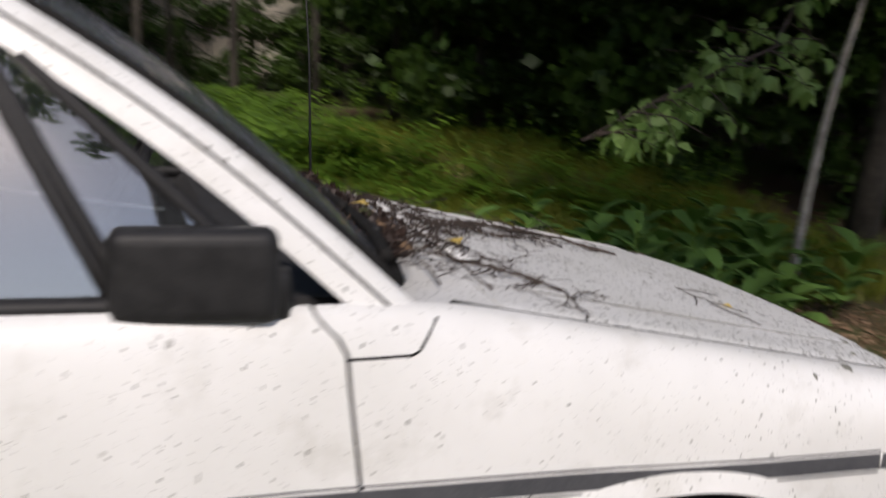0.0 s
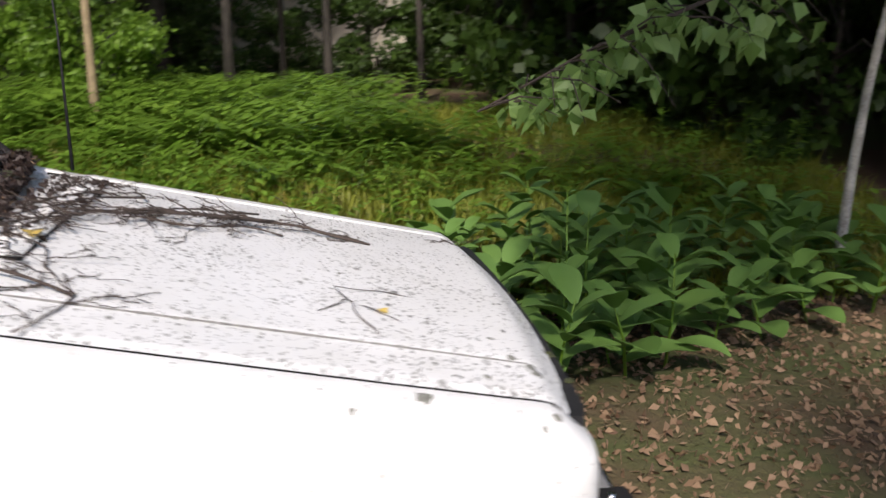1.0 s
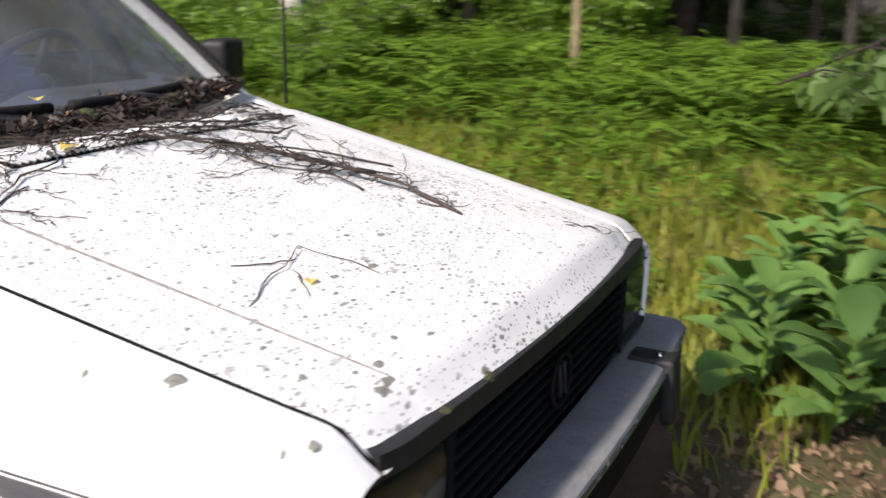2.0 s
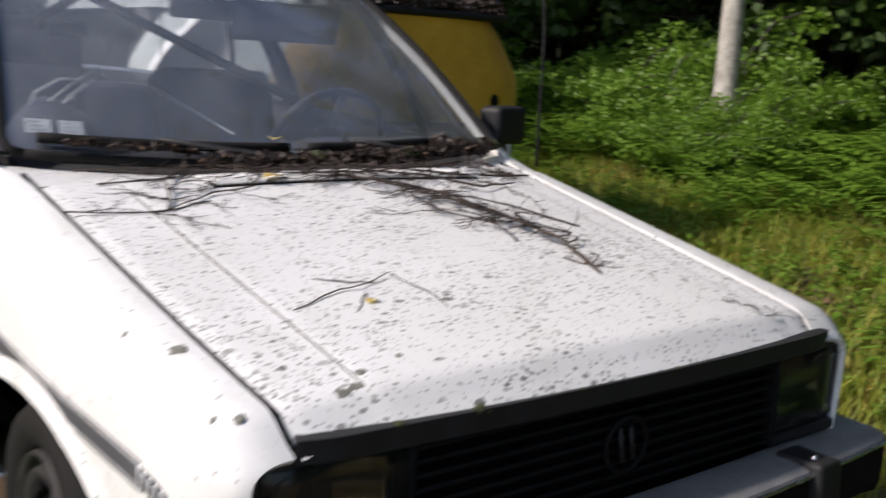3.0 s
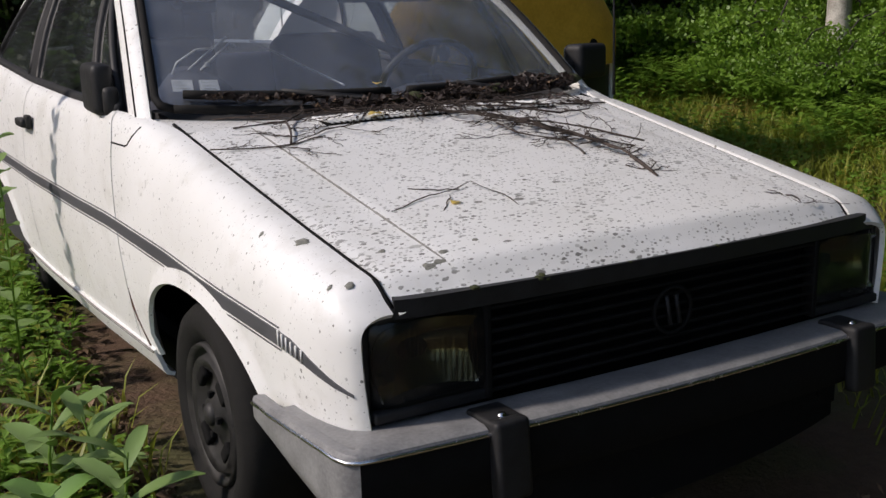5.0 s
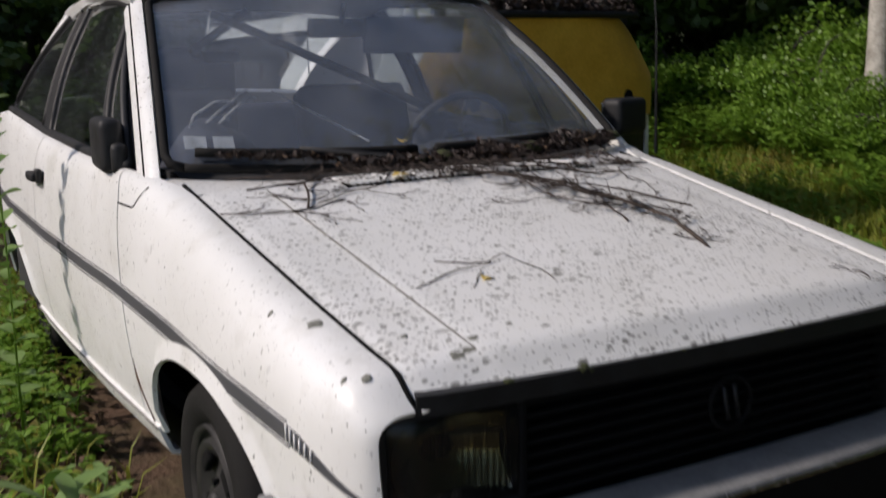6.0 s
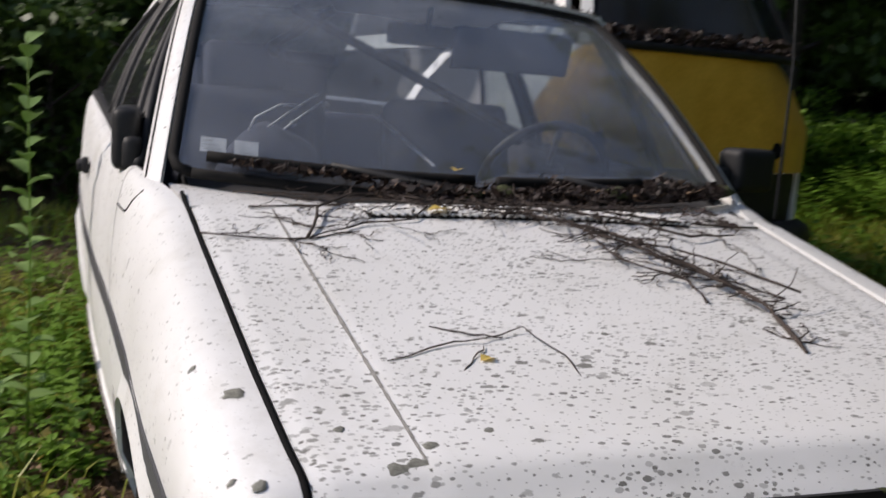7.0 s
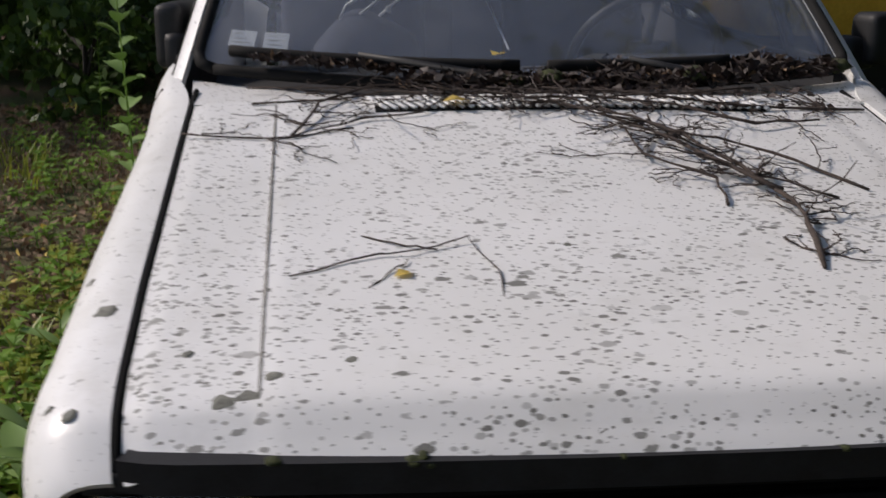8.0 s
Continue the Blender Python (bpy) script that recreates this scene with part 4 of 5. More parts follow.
def build_wood():
    rng = random.Random(5)
    kinds = [make_tree(1, 9.0, 0.13, 30, 95, 0.15, M_BARK, 0.08, 0.02),
             make_tree(2, 11.0, 0.17, 32, 95, 0.16, M_BARK, 0.16, -0.02, 2.0),
             make_tree(3, 6.5, 0.06, 26, 95, 0.13, M_BARK, 0.03, 0.03, 1.5)]
    spots = [(5.2, -4.2), (6.6, -4.8), (7.4, -2.9), (8.6, -4.6), (8.9, -2.2), (8.6, -1.7)]
    for ring, n in ((10.0, 15), (12.5, 22), (15.5, 30), (19, 36), (23, 40)):
        for k in range(n):
            a = radians(-80 + 203 * (k + rng.uniform(-0.3, 0.3)) / (n - 1))
            r = ring + rng.uniform(-0.8, 1.0)
            x, y = 0.5 + r * math.cos(a), 1.5 + r * math.sin(a)
            if x < -3 and y < 12 or abs(x - 1.6) < 3.0 and 3 < y < 11 or (x > 5.5 and abs(y - 0.35) < 0.12 * x + 0.9 and rng.random() < 0.96) or (x > 8 and -1.5 < y - 0.35 < 2.0 + 0.25 * (17 - x)) or (x - 7.0) ** 2 + (y - 5.86) ** 2 < 2:
                continue
            spots.append((x, y))
    used = set()
    for i, (x, y) in enumerate(spots):
        k = i % 3
        turn, sc = rng.uniform(0, 360), rng.uniform(0.85, 1.25)
        if k not in used:
            used.add(k)
            place(kinds[k], x, y, turn, sc)
        else:
            copy_at(kinds[k], x, y, turn, sc)
    shrub = make_tree(7, 2.3, 0.02, 18, 60, 0.10, M_BARK, 0.03, 0.0, 0.75, "shrub", "dense dark green shrub at the wood edge", M_CROWN)
    low = [(-2.6, 7.2), (-1.4, 8.4), (-3.6, 9.2), (-3.0, 8.6), (-5.0, 7.0), (-2.0, 9.6), (-5.2, 9.0), (4.6, 8.2), (5.6, 8.8), (6.8, 8.6), (5.0, 9.8), (6.4, 10.2), (8.2, 8.0), (9.2, 6.2),
           (8.8, 3.3), (9.6, 3.9), (8.4, -2.1), (7.8, -2.4), (7.4, 5.4), (8.0, 6.6), (6.6, 6.4), (7.2, 7.4), (6.8, -2.6), (5.8, -3.2), (4.8, -4.0), (9.8, 4.6), (-1.0, 10.4), (0.4, 10.0), (3.6, 10.6), (-4.2, 9.4), (-6.4, 6.2)]
    bush = make_tree(8, 1.15, 0.02, 26, 85, 0.065, M_BARK, 0.03, 0.0, 0.7, "bush", "bright green bush at the edge of the clearing", M_FERN)
    seen = set()
    for i, (x, y) in enumerate(low):
        turn, sc = rng.uniform(0, 360), rng.uniform(0.75, 1.15)
        kind = bush if x > 3 and y > 0 else shrub
        if kind not in seen:
            seen.add(kind)
            place(kind, x, y, turn, sc)
        else:
            copy_at(kind, x, y, turn, sc)
    for x, y, sc in ((6.35, 5.35, 0.6), (6.6, 5.1, 0.55), (6.1, 5.6, 0.55), (5.9, 4.9, 0.5)):
        copy_at(bush, x, y, 90 * x, sc)
    for i in range(12):
        copy_at(shrub, 13.0 + 0.5 * (i % 3), -4.2 + 0.75 * i, 47 * i, 0.62 + 0.06 * (i % 4))
    pole = make_tree(19, 8, 0.055, 3, 25, 0.12, M_BARK, 0.7, 0.01, 1.4, "thin_tree", "thin dark bare trunk in the wood")
    for i, (x, y) in enumerate(((10.2, 0.9), (11.5, -0.3), (12.6, 1.6), (10.8, -1.2), (13.4, 0.4), (9.6, 2.0), (8.9, -1.3), (10.5, 3.4), (9.7, 5.2))):
        if i == 0:
            place(pole, x, y, 0, 1)
        else:
            copy_at(pole, x, y, i * 70, 0.8 + 0.07 * i)
    # The trunk stands in view; the crown above is widened to cast shade.
    over = make_tree(17, 7.0, 0.11, 70, 150, 0.14, M_BARK, 0.42, -0.2, 3.5, "overhanging_tree", "leafy tree leaning over the clearing, crown widened for shade")
    place(over, 3.9, -3.15, -12)
    # Unseen tree, added so that its crown shades the plants and bough.
    behind = make_tree(23, 9.0, 0.14, 22, 55, 0.14, M_BARK, 0.68, 0.0, 1.1, "tree", "unseen tree added to shade the plants beyond the car")
    place(behind, -5.5, 0.6, 20)
    # slim single trunks at the wood's edge
    t = make_tree(11, 7, 0.045, 10, 60, 0.12, M_TAN, 0.5, 0.0, 1.4, "slim_tree", "slim tan trunk at the wood edge")
    place(t, 7.35, 2.95)
    t = make_tree(12, 9, 0.13, 10, 60, 0.12, M_BIRCH, 0.55, 0.0, 1.8, "birch_tree", "pale patchy birch trunk at the clearing edge")
    place(t, 7.0, 5.86)
    t = make_tree(13, 3.4, 0.032, 8, 40, 0.08, M_BIRCH, 0.6, -0.12, 0.7, "young_birch", "thin leaning young birch stem")
    place(t, 2.95, -1.93, 25)


def build_distance():
    """Wood that closes the view, its shade painted dark, and a pale house wall glimpsed through it."""
    n = Nodes("shaded_distant_wood", 0.95)
    # The wood's inner shade is put into these near-black greens.
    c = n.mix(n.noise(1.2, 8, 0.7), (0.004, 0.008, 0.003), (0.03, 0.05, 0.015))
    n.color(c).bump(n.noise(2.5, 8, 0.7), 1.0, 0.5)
    rows = []
    for k in range(97):
        a = radians(-95 + 270 * k / 96)
        rows.append([(0.5 + (29 + 1.5 * math.sin(7 * a) + 0.7 * math.sin(23 * a) + 0.6 * j) * math.cos(a), 1.5 + (29 + 1.5 * math.sin(7 * a) + 0.7 * math.sin(23 * a) + 0.6 * j) * math.sin(a),
                      -0.5 + j * 1.9 + (0.8 * math.sin(9 * a) + 0.6 * math.sin(31 * a)) * (j == 6)) for j in range(7)])
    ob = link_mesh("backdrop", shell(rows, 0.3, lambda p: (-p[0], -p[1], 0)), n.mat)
    tagged(ob, "distant wood with its shade put into dark green", "backdrop", kind="structure")
    house = thing("house", "pale plastered house wall glimpsed through the trees", "house", at=(16.8, 0.4, 0.6))
    wall = plain("pale_plaster", (0.72, 0.66, 0.56), (0.82, 0.77, 0.67), 3, 0.9)
    part("wall", box((0.3, 5.5, 3.6), (0.15, 0, 1.8), 0.02), wall, house)
    part("roof", box((4.0, 6.2, 0.2), (2.0, 0, 3.8), 0.03, (0, -18, 0)), M_BARK, house)
    for y in (-1.4, 1.2):
        w = part("window", box((0.06, 1.0, 1.1), (-0.02, y, 2.2), 0.02), M_DARK, house)
        part("window_frame", box((0.05, 0.06, 1.1), (-0.045, y, 2.2), 0.01), M_WHITE, w)


def build_ferns():
    """Ferns and low weeds along the wood edge, as frond after frond."""
    rng = random.Random(8)
    v, f = [], []
    for _ in range(2600):
        x, y = rng.uniform(2.4, 10.5), rng.uniform(-4.5, 10.5)
        edge = 5.1 + 0.9 * noise.noise((x * 0.7, y * 0.7, 5)) + 0.1 * y if y > 0 else 5.1 + 1.0 * y
        if rng.random() > ease(x, edge - 0.5, edge + 0.9) + 0.03 or (x < 3.9 and 3.4 < y < 10):
            continue
        if y < 0.4 and x > edge + 1.0 + 0.6 * rng.random():
            continue
        b = Vector((x, y, ground_z(x, y)))
        tall = rng.uniform(0.3, 0.85) * (0.55 + 0.45 * ease(x, 3, 7)) * (1 + 0.5 * noise.noise((x * 0.9, y * 0.9, 11)))
        for k in range(rng.randint(4, 7)):
            a = rng.uniform(0, 2 * math.pi)
            out = Vector((math.cos(a), math.sin(a), 0))
            side = Vector((-out.y, out.x, 0))
            steps = 9
            for j in range(1, steps):
                h = j / steps
                p = b + out * (tall * 0.75 * h) + Vector((0, 0, tall * (1.25 * h - 0.75 * h * h)))
                w = tall * 0.24 * math.sin(math.pi * min(1, h * 0.9 + 0.12))
                for s in (-1, 1):
                    n = len(v)
                    d = side * s * w + out * w * 0.35 - Vector((0, 0, 0.2 * w))
                    e = out * tall * 0.035
                    v += [tuple(p), tuple(p + d * 0.5 + e), tuple(p + d), tuple(p + d * 0.5 - e)]
                    f.append((n, n + 1, n + 2, n + 3))
    ob = from_lists("ferns", v, f, M_FERN)
    tagged(ob, "dense bright green ferns and weeds at the wood edge", "ferns", kind="stuff")


def build_grass():
    rng = random.Random(9)
    v, f = [], []
    def blade(x, y, h):
        b = Vector((x, y, ground_z(x, y) - 0.01))
        a = rng.uniform(0, 2 * math.pi)
        d = Vector((math.cos(a), math.sin(a), 0))
        s = Vector((-d.y, d.x, 0)) * rng.uniform(0.003, 0.008)
        n = len(v)
        m = b + d * h * 0.2 + Vector((0, 0, h * 0.6))
        t = b + d * h * 0.55 + Vector((0, 0, h * rng.uniform(0.75, 1.0)))
        v.extend([tuple(b + s), tuple(b - s), tuple(m - s * 0.8), tuple(m + s * 0.8), tuple(t)])
        f.extend([(n, n + 1, n + 2, n + 3), (n + 3, n + 2, n + 4)])
    for _ in range(110000):
        x, y = rng.uniform(0.9, 9.0), rng.uniform(-3, 9.5)
        if (y < -0.1 and x < 2.6) or noise.noise((x * 0.6, y * 0.6, 7)) < rng.uniform(-0.45, 0.25) - 0.15 * (x > 2.8):
            continue
        blade(x, y, rng.uniform(0.06, 0.26))
    for _ in range(17000):
        x, y = rng.uniform(-4.5, -0.80), rng.uniform(-0.5, 8)
        if noise.noise((x * 0.9, y * 0.9, 2)) < rng.uniform(-0.1, 0.6) + 0.25 * ease(-x, 1.3, 2.2):
            continue
        blade(x, y, rng.uniform(0.06, 0.24))
    ob = from_lists("grass", v, f, M_GRASS)
    tagged(ob, "sunlit uneven grass with dry stalks in the clearing", "grass", kind="stuff")


def broad_plant(seed, height, leaves, leaf, name="broadleaf_plant", label="tall weed with large pointed green leaves", mat=None, wide=0.23):
    rng = random.Random(seed)
    ob = thing(name, label, "plant", "broad-leaved plants")
    top = Vector((rng.uniform(-0.08, 0.08), rng.uniform(-0.08, 0.08), height))
    part("stem", tube([(0, 0, -0.03), tuple(top * 0.5 + Vector((0.015, 0, 0))), tuple(top)], [0.007, 0.005, 0.003], 6), M_FERN, ob)
    for k in range(leaves):
        h = 0.15 + 0.85 * (k + 0.5) / leaves
        a = k * 2.4 + rng.uniform(-0.3, 0.3)
        rise = 0.25 + 0.75 * h
        d = Vector((math.cos(a), math.sin(a), rise)).normalized()
        s = Vector((-math.sin(a), math.cos(a), 0))
        L = leaf * (1.15 - 0.4 * h) * rng.uniform(0.8, 1.15)
        W = L * wide
        rows = []
        for i in range(8):
            q = i / 7
            c = top * h + d * L * q + Vector((0, 0, -0.30 * L * q * q * rng.uniform(0.9, 1.1)))
            w = W * math.sin(math.pi * min(1, q * 0.93 + 0.05)) ** 0.8 + 0.001
            rows.append([c - s * w + Vector((0, 0, 0.35 * w)), c, c + s * w + Vector((0, 0, 0.35 * w))])
        part("leaf", shell(rows, 0.0012, (0, 0, 1)), mat or M_LEAF, ob)
    return ob


def build_plants():
    rng = random.Random(21)
    kinds = [broad_plant(31 + k, 0.28 + 0.07 * k, 8 + k, 0.27) for k in range(4)]
    spots = []
    while len(spots) < 48:
        x, y = rng.uniform(1.2, 3.2), rng.uniform(-2.0, 0.3)
        if x < 1.35 + max(0, -0.1 - y) * 0.55:
            continue
        if all((x - a) ** 2 + (y - b) ** 2 > 0.03 for a, b in spots):
            spots.append((x, y))
    near = [(-1.14, 1.05), (-1.02, 0.5), (-1.18, 0.62)]
    spots += near
    for i, (x, y) in enumerate(spots):
        k = i % 4
        turn, sc = rng.uniform(0, 360), rng.uniform(0.8, 1.25) * (0.62 if (x, y) in near else 1)
        if i < 4:
            place(kinds[k], x, y, turn, sc)
        else:
            copy_at(kinds[k], x, y, turn, sc)


def build_branch():
    """A leafy bough that hangs into view beyond the bonnet."""
    rng = random.Random(4)
    b = thing("hanging_bough", "hanging tree bough with pale sunlit leaves", "branch")
    pts = [(4.6, -3.1, 3.2), (2.6, -1.7, 2.1), (1.6, -0.75, 1.46), (1.5, -0.25, 1.27), (1.5, 0.17, 1.05)]
    v, f, lv, lf = [], [], [], []
    tube_data(pts, [0.016, 0.012, 0.009, 0.006, 0.003], 6, v, f)
    for k in range(46):
        h = 0.8 + 3.199 * rng.random() ** 0.8
        i = int(h)
        p = Vector(pts[i]).lerp(Vector(pts[i + 1]), h - i)
        e = p + Vector((rng.uniform(-0.3, 0.35), rng.uniform(-0.35, 0.12), rng.uniform(-0.26, 0.12))) * (1.35 - 0.2 * i)
        tube_data([p, p.lerp(e, 0.5) + Vector((0, 0, 0.03)), e], [0.004, 0.003, 0.0015], 4, v, f)
        for _ in range(7):
            c = p.lerp(e, rng.uniform(0.3, 1.05))
            a = (unit(rng) + Vector((0, 0, -0.6))).normalized()
            s = a.cross(unit(rng)).normalized()
            leaf_quad(lv, lf, c, a, s, rng.uniform(0.06, 0.11), rng.uniform(0.022, 0.036))
    tagged(from_lists("twigwork", v, f, M_TWIG, b), kind="stuff")
    tagged(from_lists("foliage", lv, lf, M_PALE, b), kind="stuff")


build_wood()
build_distance()
build_ferns()
build_grass()
build_plants()
build_branch()


# ---- what has fallen on the car ----
def on_skin(x, y, h=0.0):
    """A place on the bonnet or the scuttle behind it, h above the skin."""
    if y < 1.30:
        return Vector((x, y, hood_z(x, y) + h))
    u = max(-1, min(1, x / 0.705))
    a = hood_z(x, 1.30)
    low = Vector(screen_pt(u, 0.0))
    k = min(1.0, (y - 1.30) / max(0.02, low.y - 1.30))
    return Vector((x, y, a + (low.z - 0.012 - a) * k + h))


def to_car(x, y):
    """Ground-plan place to the car's own axes."""
    q = CAR_POSE.inverted() @ Vector((x, y, 0))
    return q.x, q.y


def twig_mesh(v, f, rng, pts, r0, r1, forks, depth=2):
    n = len(pts)
    fine = []
    for i in range(n - 1):
        for q in (0, 0.33, 0.66):
            fine.append(Vector(pts[i]).lerp(Vector(pts[i + 1]), q) + Vector((rng.uniform(-1, 1), rng.uniform(-1, 1), rng.uniform(-0.3, 0.6))) * 0.004)
    fine.append(Vector(pts[-1]))
    m = len(fine)
    tube_data(fine, [(r0 + (r1 - r0) * i / (m - 1)) * rng.uniform(0.7, 1.4) for i in range(m)], 5, v, f)
    if depth == 0 or forks == 0:
        return
    for _ in range(forks):
        i = rng.randint(1, m - 2)
        d = (fine[i + 1] - fine[i - 1]).normalized()
        side = Vector((-d.y, d.x, 0)) * rng.choice((-1, 1))
        way = (d * rng.uniform(0.3, 0.9) + side * rng.uniform(0.4, 1.0) + Vector((0, 0, rng.uniform(-0.1, 0.35)))).normalized()
        L = rng.uniform(0.05, 0.17) * (1 if depth == 2 else 0.5)
        p = [fine[i]]
        for k in (1, 2, 3):
            q = fine[i] + way * L * k / 3 + Vector((rng.uniform(-1, 1), rng.uniform(-1, 1), 0)) * 0.012 + Vector((0, 0, -0.006 * k))
            ground = on_skin(q.x, q.y).z + 0.003
            q.z = max(q.z, ground)
            p.append(q)
        twig_mesh(v, f, rng, p, min(r0 * 0.5, 0.0018), 0.0008, 2, depth - 1)


def fallen(label, places, r0, r1, forks, seed, name="fallen_twig"):
    """places: x, y and height over the skin."""
    rng = random.Random(seed)
    v, f = [], []
    twig_mesh(v, f, rng, [on_skin(*to_car(x, y), h + r0) for x, y, h in places], r0, r1, forks)
    ob = from_lists(name, v, f, M_TWIG, smooth=True)
    ob.matrix_basis = CAR_POSE
    tagged(ob, label, "twig", "twigs on the bonnet")


fallen("thick broken branch with many fine twigs on the bonnet", [(0.28, 0.575, 0.0), (0.304, 0.70, 0.008), (0.30, 0.777, 0.012), (0.265, 0.905, 0.014), (0.20, 1.03, 0.015), (0.13, 1.12, 0.015), (0.025, 1.18, 0.012), (-0.08, 1.25, 0.01), (-0.24, 1.34, 0.01)], 0.0040, 0.0018, 38, 1, "fallen_branch")
fallen("thick broken branch with many fine twigs on the bonnet", [(0.295, 0.80, 0.016), (0.21, 0.93, 0.02), (0.145, 1.04, 0.02), (0.06, 1.13, 0.02), (-0.02, 1.22, 0.015)], 0.0034, 0.0015, 20, 2, "fallen_branch")
fallen("long thin dark twig resting on the bonnet", [(0.465, 0.855, 0.0), (0.38, 0.957, 0.005), (0.265, 1.03, 0.012), (0.185, 1.045, 0.015)], 0.0025, 0.0018, 3, 3)
fallen("thin dark forked twig on the bonnet", [(0.40, 0.82, 0.0), (0.285, 0.873, 0.012), (0.2, 0.95, 0.015)], 0.002, 0.0015, 3, 4)
fallen("thin dark forked twig on the bonnet", [(0.204, 0.776, 0.0), (0.212, 0.861, 0.01), (0.117, 0.951, 0.01), (0.105, 1.095, 0.012)], 0.0025, 0.0015, 7, 5)
fallen("long straight twig reaching the bonnet edge", [(-0.685, 1.095, 0.004), (-0.556, 1.07, 0.0), (-0.484, 1.064, 0.0), (-0.378, 1.106, 0.0)], 0.0022, 0.0016, 4, 6)
fallen("thin dark forked twig on the bonnet", [(-0.576, 1.252, 0.0), (-0.404, 1.259, 0.003), (-0.294, 1.296, 0.005), (-0.1, 1.29, 0.01)], 0.0022, 0.0014, 9, 7)
fallen("curved forked twig on the bonnet", [(-0.484, 1.064, 0.002), (-0.445, 1.21, 0.012), (-0.35, 1.325, 0.012), (-0.22, 1.345, 0.01)], 0.003, 0.0018, 9, 8)
fallen("thin dark forked twig on the bonnet", [(-0.60, 1.36, 0.002), (-0.453, 1.35, 0.004), (-0.316, 1.345, 0.006)], 0.002, 0.0014, 7, 9)
fallen("thin dark forked twig on the bonnet", [(-0.484, 1.064, 0.002), (-0.36, 1.146, 0.002), (-0.254, 1.171, 0.004), (-0.2, 1.25, 0.01)], 0.0022, 0.0014, 4, 10)
fallen("small bent forked twig alone on the bonnet", [(-0.448, 0.568, 0.0), (-0.333, 0.615, 0.004), (-0.274, 0.623, 0.006), (-0.203, 0.65, 0.008), (-0.172, 0.569, 0.004), (-0.17, 0.492, 0.0)], 0.0012, 0.001, 0, 12)
fallen("thin dark forked twig on the bonnet", [(-0.34, 0.531, 0.0), (-0.315, 0.565, 0.003), (-0.29, 0.602, 0.004)], 0.0011, 0.0009, 0, 18)
fallen("thin dark forked twig on the bonnet", [(-0.353, 0.677, 0.0), (-0.289, 0.643, 0.002), (-0.25, 0.628, 0.004)], 0.0013, 0.001, 0, 13)
fallen("long twig lying along the bonnet rear edge", [(0.64, 1.265, 0.0), (0.363, 1.225, 0.006), (0.156, 1.275, 0.01), (-0.01, 1.30, 0.01)], 0.003, 0.0018, 14, 14)
fallen("long twig lying along the bonnet rear edge", [(0.50, 1.17, 0.004), (0.36, 1.12, 0.01), (0.22, 1.2, 0.014), (0.05, 1.25, 0.012), (-0.12, 1.31, 0.01)], 0.003, 0.0015, 18, 15)
fallen("long twig lying along the bonnet rear edge", [(0.42, 1.30, 0.02), (0.25, 1.22, 0.03), (0.08, 1.21, 0.02), (-0.15, 1.24, 0.01), (-0.3, 1.28, 0.006)], 0.0028, 0.0014, 18, 16)
fallen("small broken twig by the bonnet corner", [(0.50, 0.33, 0.0), (0.53, 0.36, 0.002), (0.515, 0.39, 0.0)], 0.0025, 0.0015, 2, 17)


def litter(name, count, where, size, material, label, seed, needles=0.3):
    """Dead leaves, husks and bark, shred by shred."""
    rng = random.Random(seed)
    v, f = [], []
    for _ in range(count):
        p = where(rng)
        if p is None:
            continue
        a = unit(rng)
        a.z *= 0.45
        a.normalize()
        s = a.cross(unit(rng)).normalized()
        L = size * rng.uniform(0.4, 1.3)
        if rng.random() < needles:
            tube_data([p - a * L * 0.8, p, p + a * L * 0.8 + Vector((0, 0, 0.002))], [0.0009, 0.0014, 0.0008], 4, v, f)
        else:
            leaf_quad(v, f, p - a * L * 0.5, a, s, L, L * rng.uniform(0.22, 0.4), rng.uniform(-0.5, 0.8))
    return tagged(from_lists(name, v, f, material), label, "leaf litter", kind="stuff")


def by_screen(rng):
    x = rng.uniform(-0.60, 0.66)
    if rng.random() > 0.3 + 0.7 * ease(x, -0.36, -0.16):
        return None
    u = x / 0.72
    tall = (0.35 + 0.65 * ease(x, -0.4, -0.1)) * (0.75 + 0.6 * noise.noise((x * 9, 0, 4)))
    h = rng.random() ** 1.3 * max(0.15, tall) * 0.85
    k = rng.random()
    low = Vector(screen_pt(u, 0.0))
    if x < -0.3:
        return low + Vector((0, -0.02 + 0.02 * k, 0.03 + 0.022 * rng.random() * (0.5 + noise.noise((x * 14, 1, 4)))))
    spill = 0.05 * rng.random() ** 2 * (1 - min(1, abs(x + 0.1) / 0.3))
    return low + Vector((0, -0.05 - spill + 0.11 * k * h + 0.04 * k, 0.002 + 0.055 * h - 0.2 * spill))


HEAP = litter("leaf_litter", 3000, by_screen, 0.026, M_WET, "dark wet leaf litter heaped along the windscreen foot", 41)
PALE_BITS = litter("leaf_litter", 170, lambda r: by_screen(r), 0.024, M_LITTER, "paler brown leaf shreds on the windscreen heap", 45)
SCRAPS = litter("leaf_litter", 260, lambda r: on_skin(r.uniform(-0.3, 0.55), r.uniform(1.2, 1.36), r.uniform(0.003, 0.012)), 0.022, M_WET, "scattered dead leaf shreds behind the bonnet", 42)
ON_ROOF = litter("leaf_litter", 420, lambda r: Vector(roof_pt(r.uniform(-1, 1), r.random() ** 2 * 0.3)) + Vector((0, 0, r.uniform(0.002, 0.01))), 0.018, M_WET, "dead leaves and bark on the roof edge", 43)
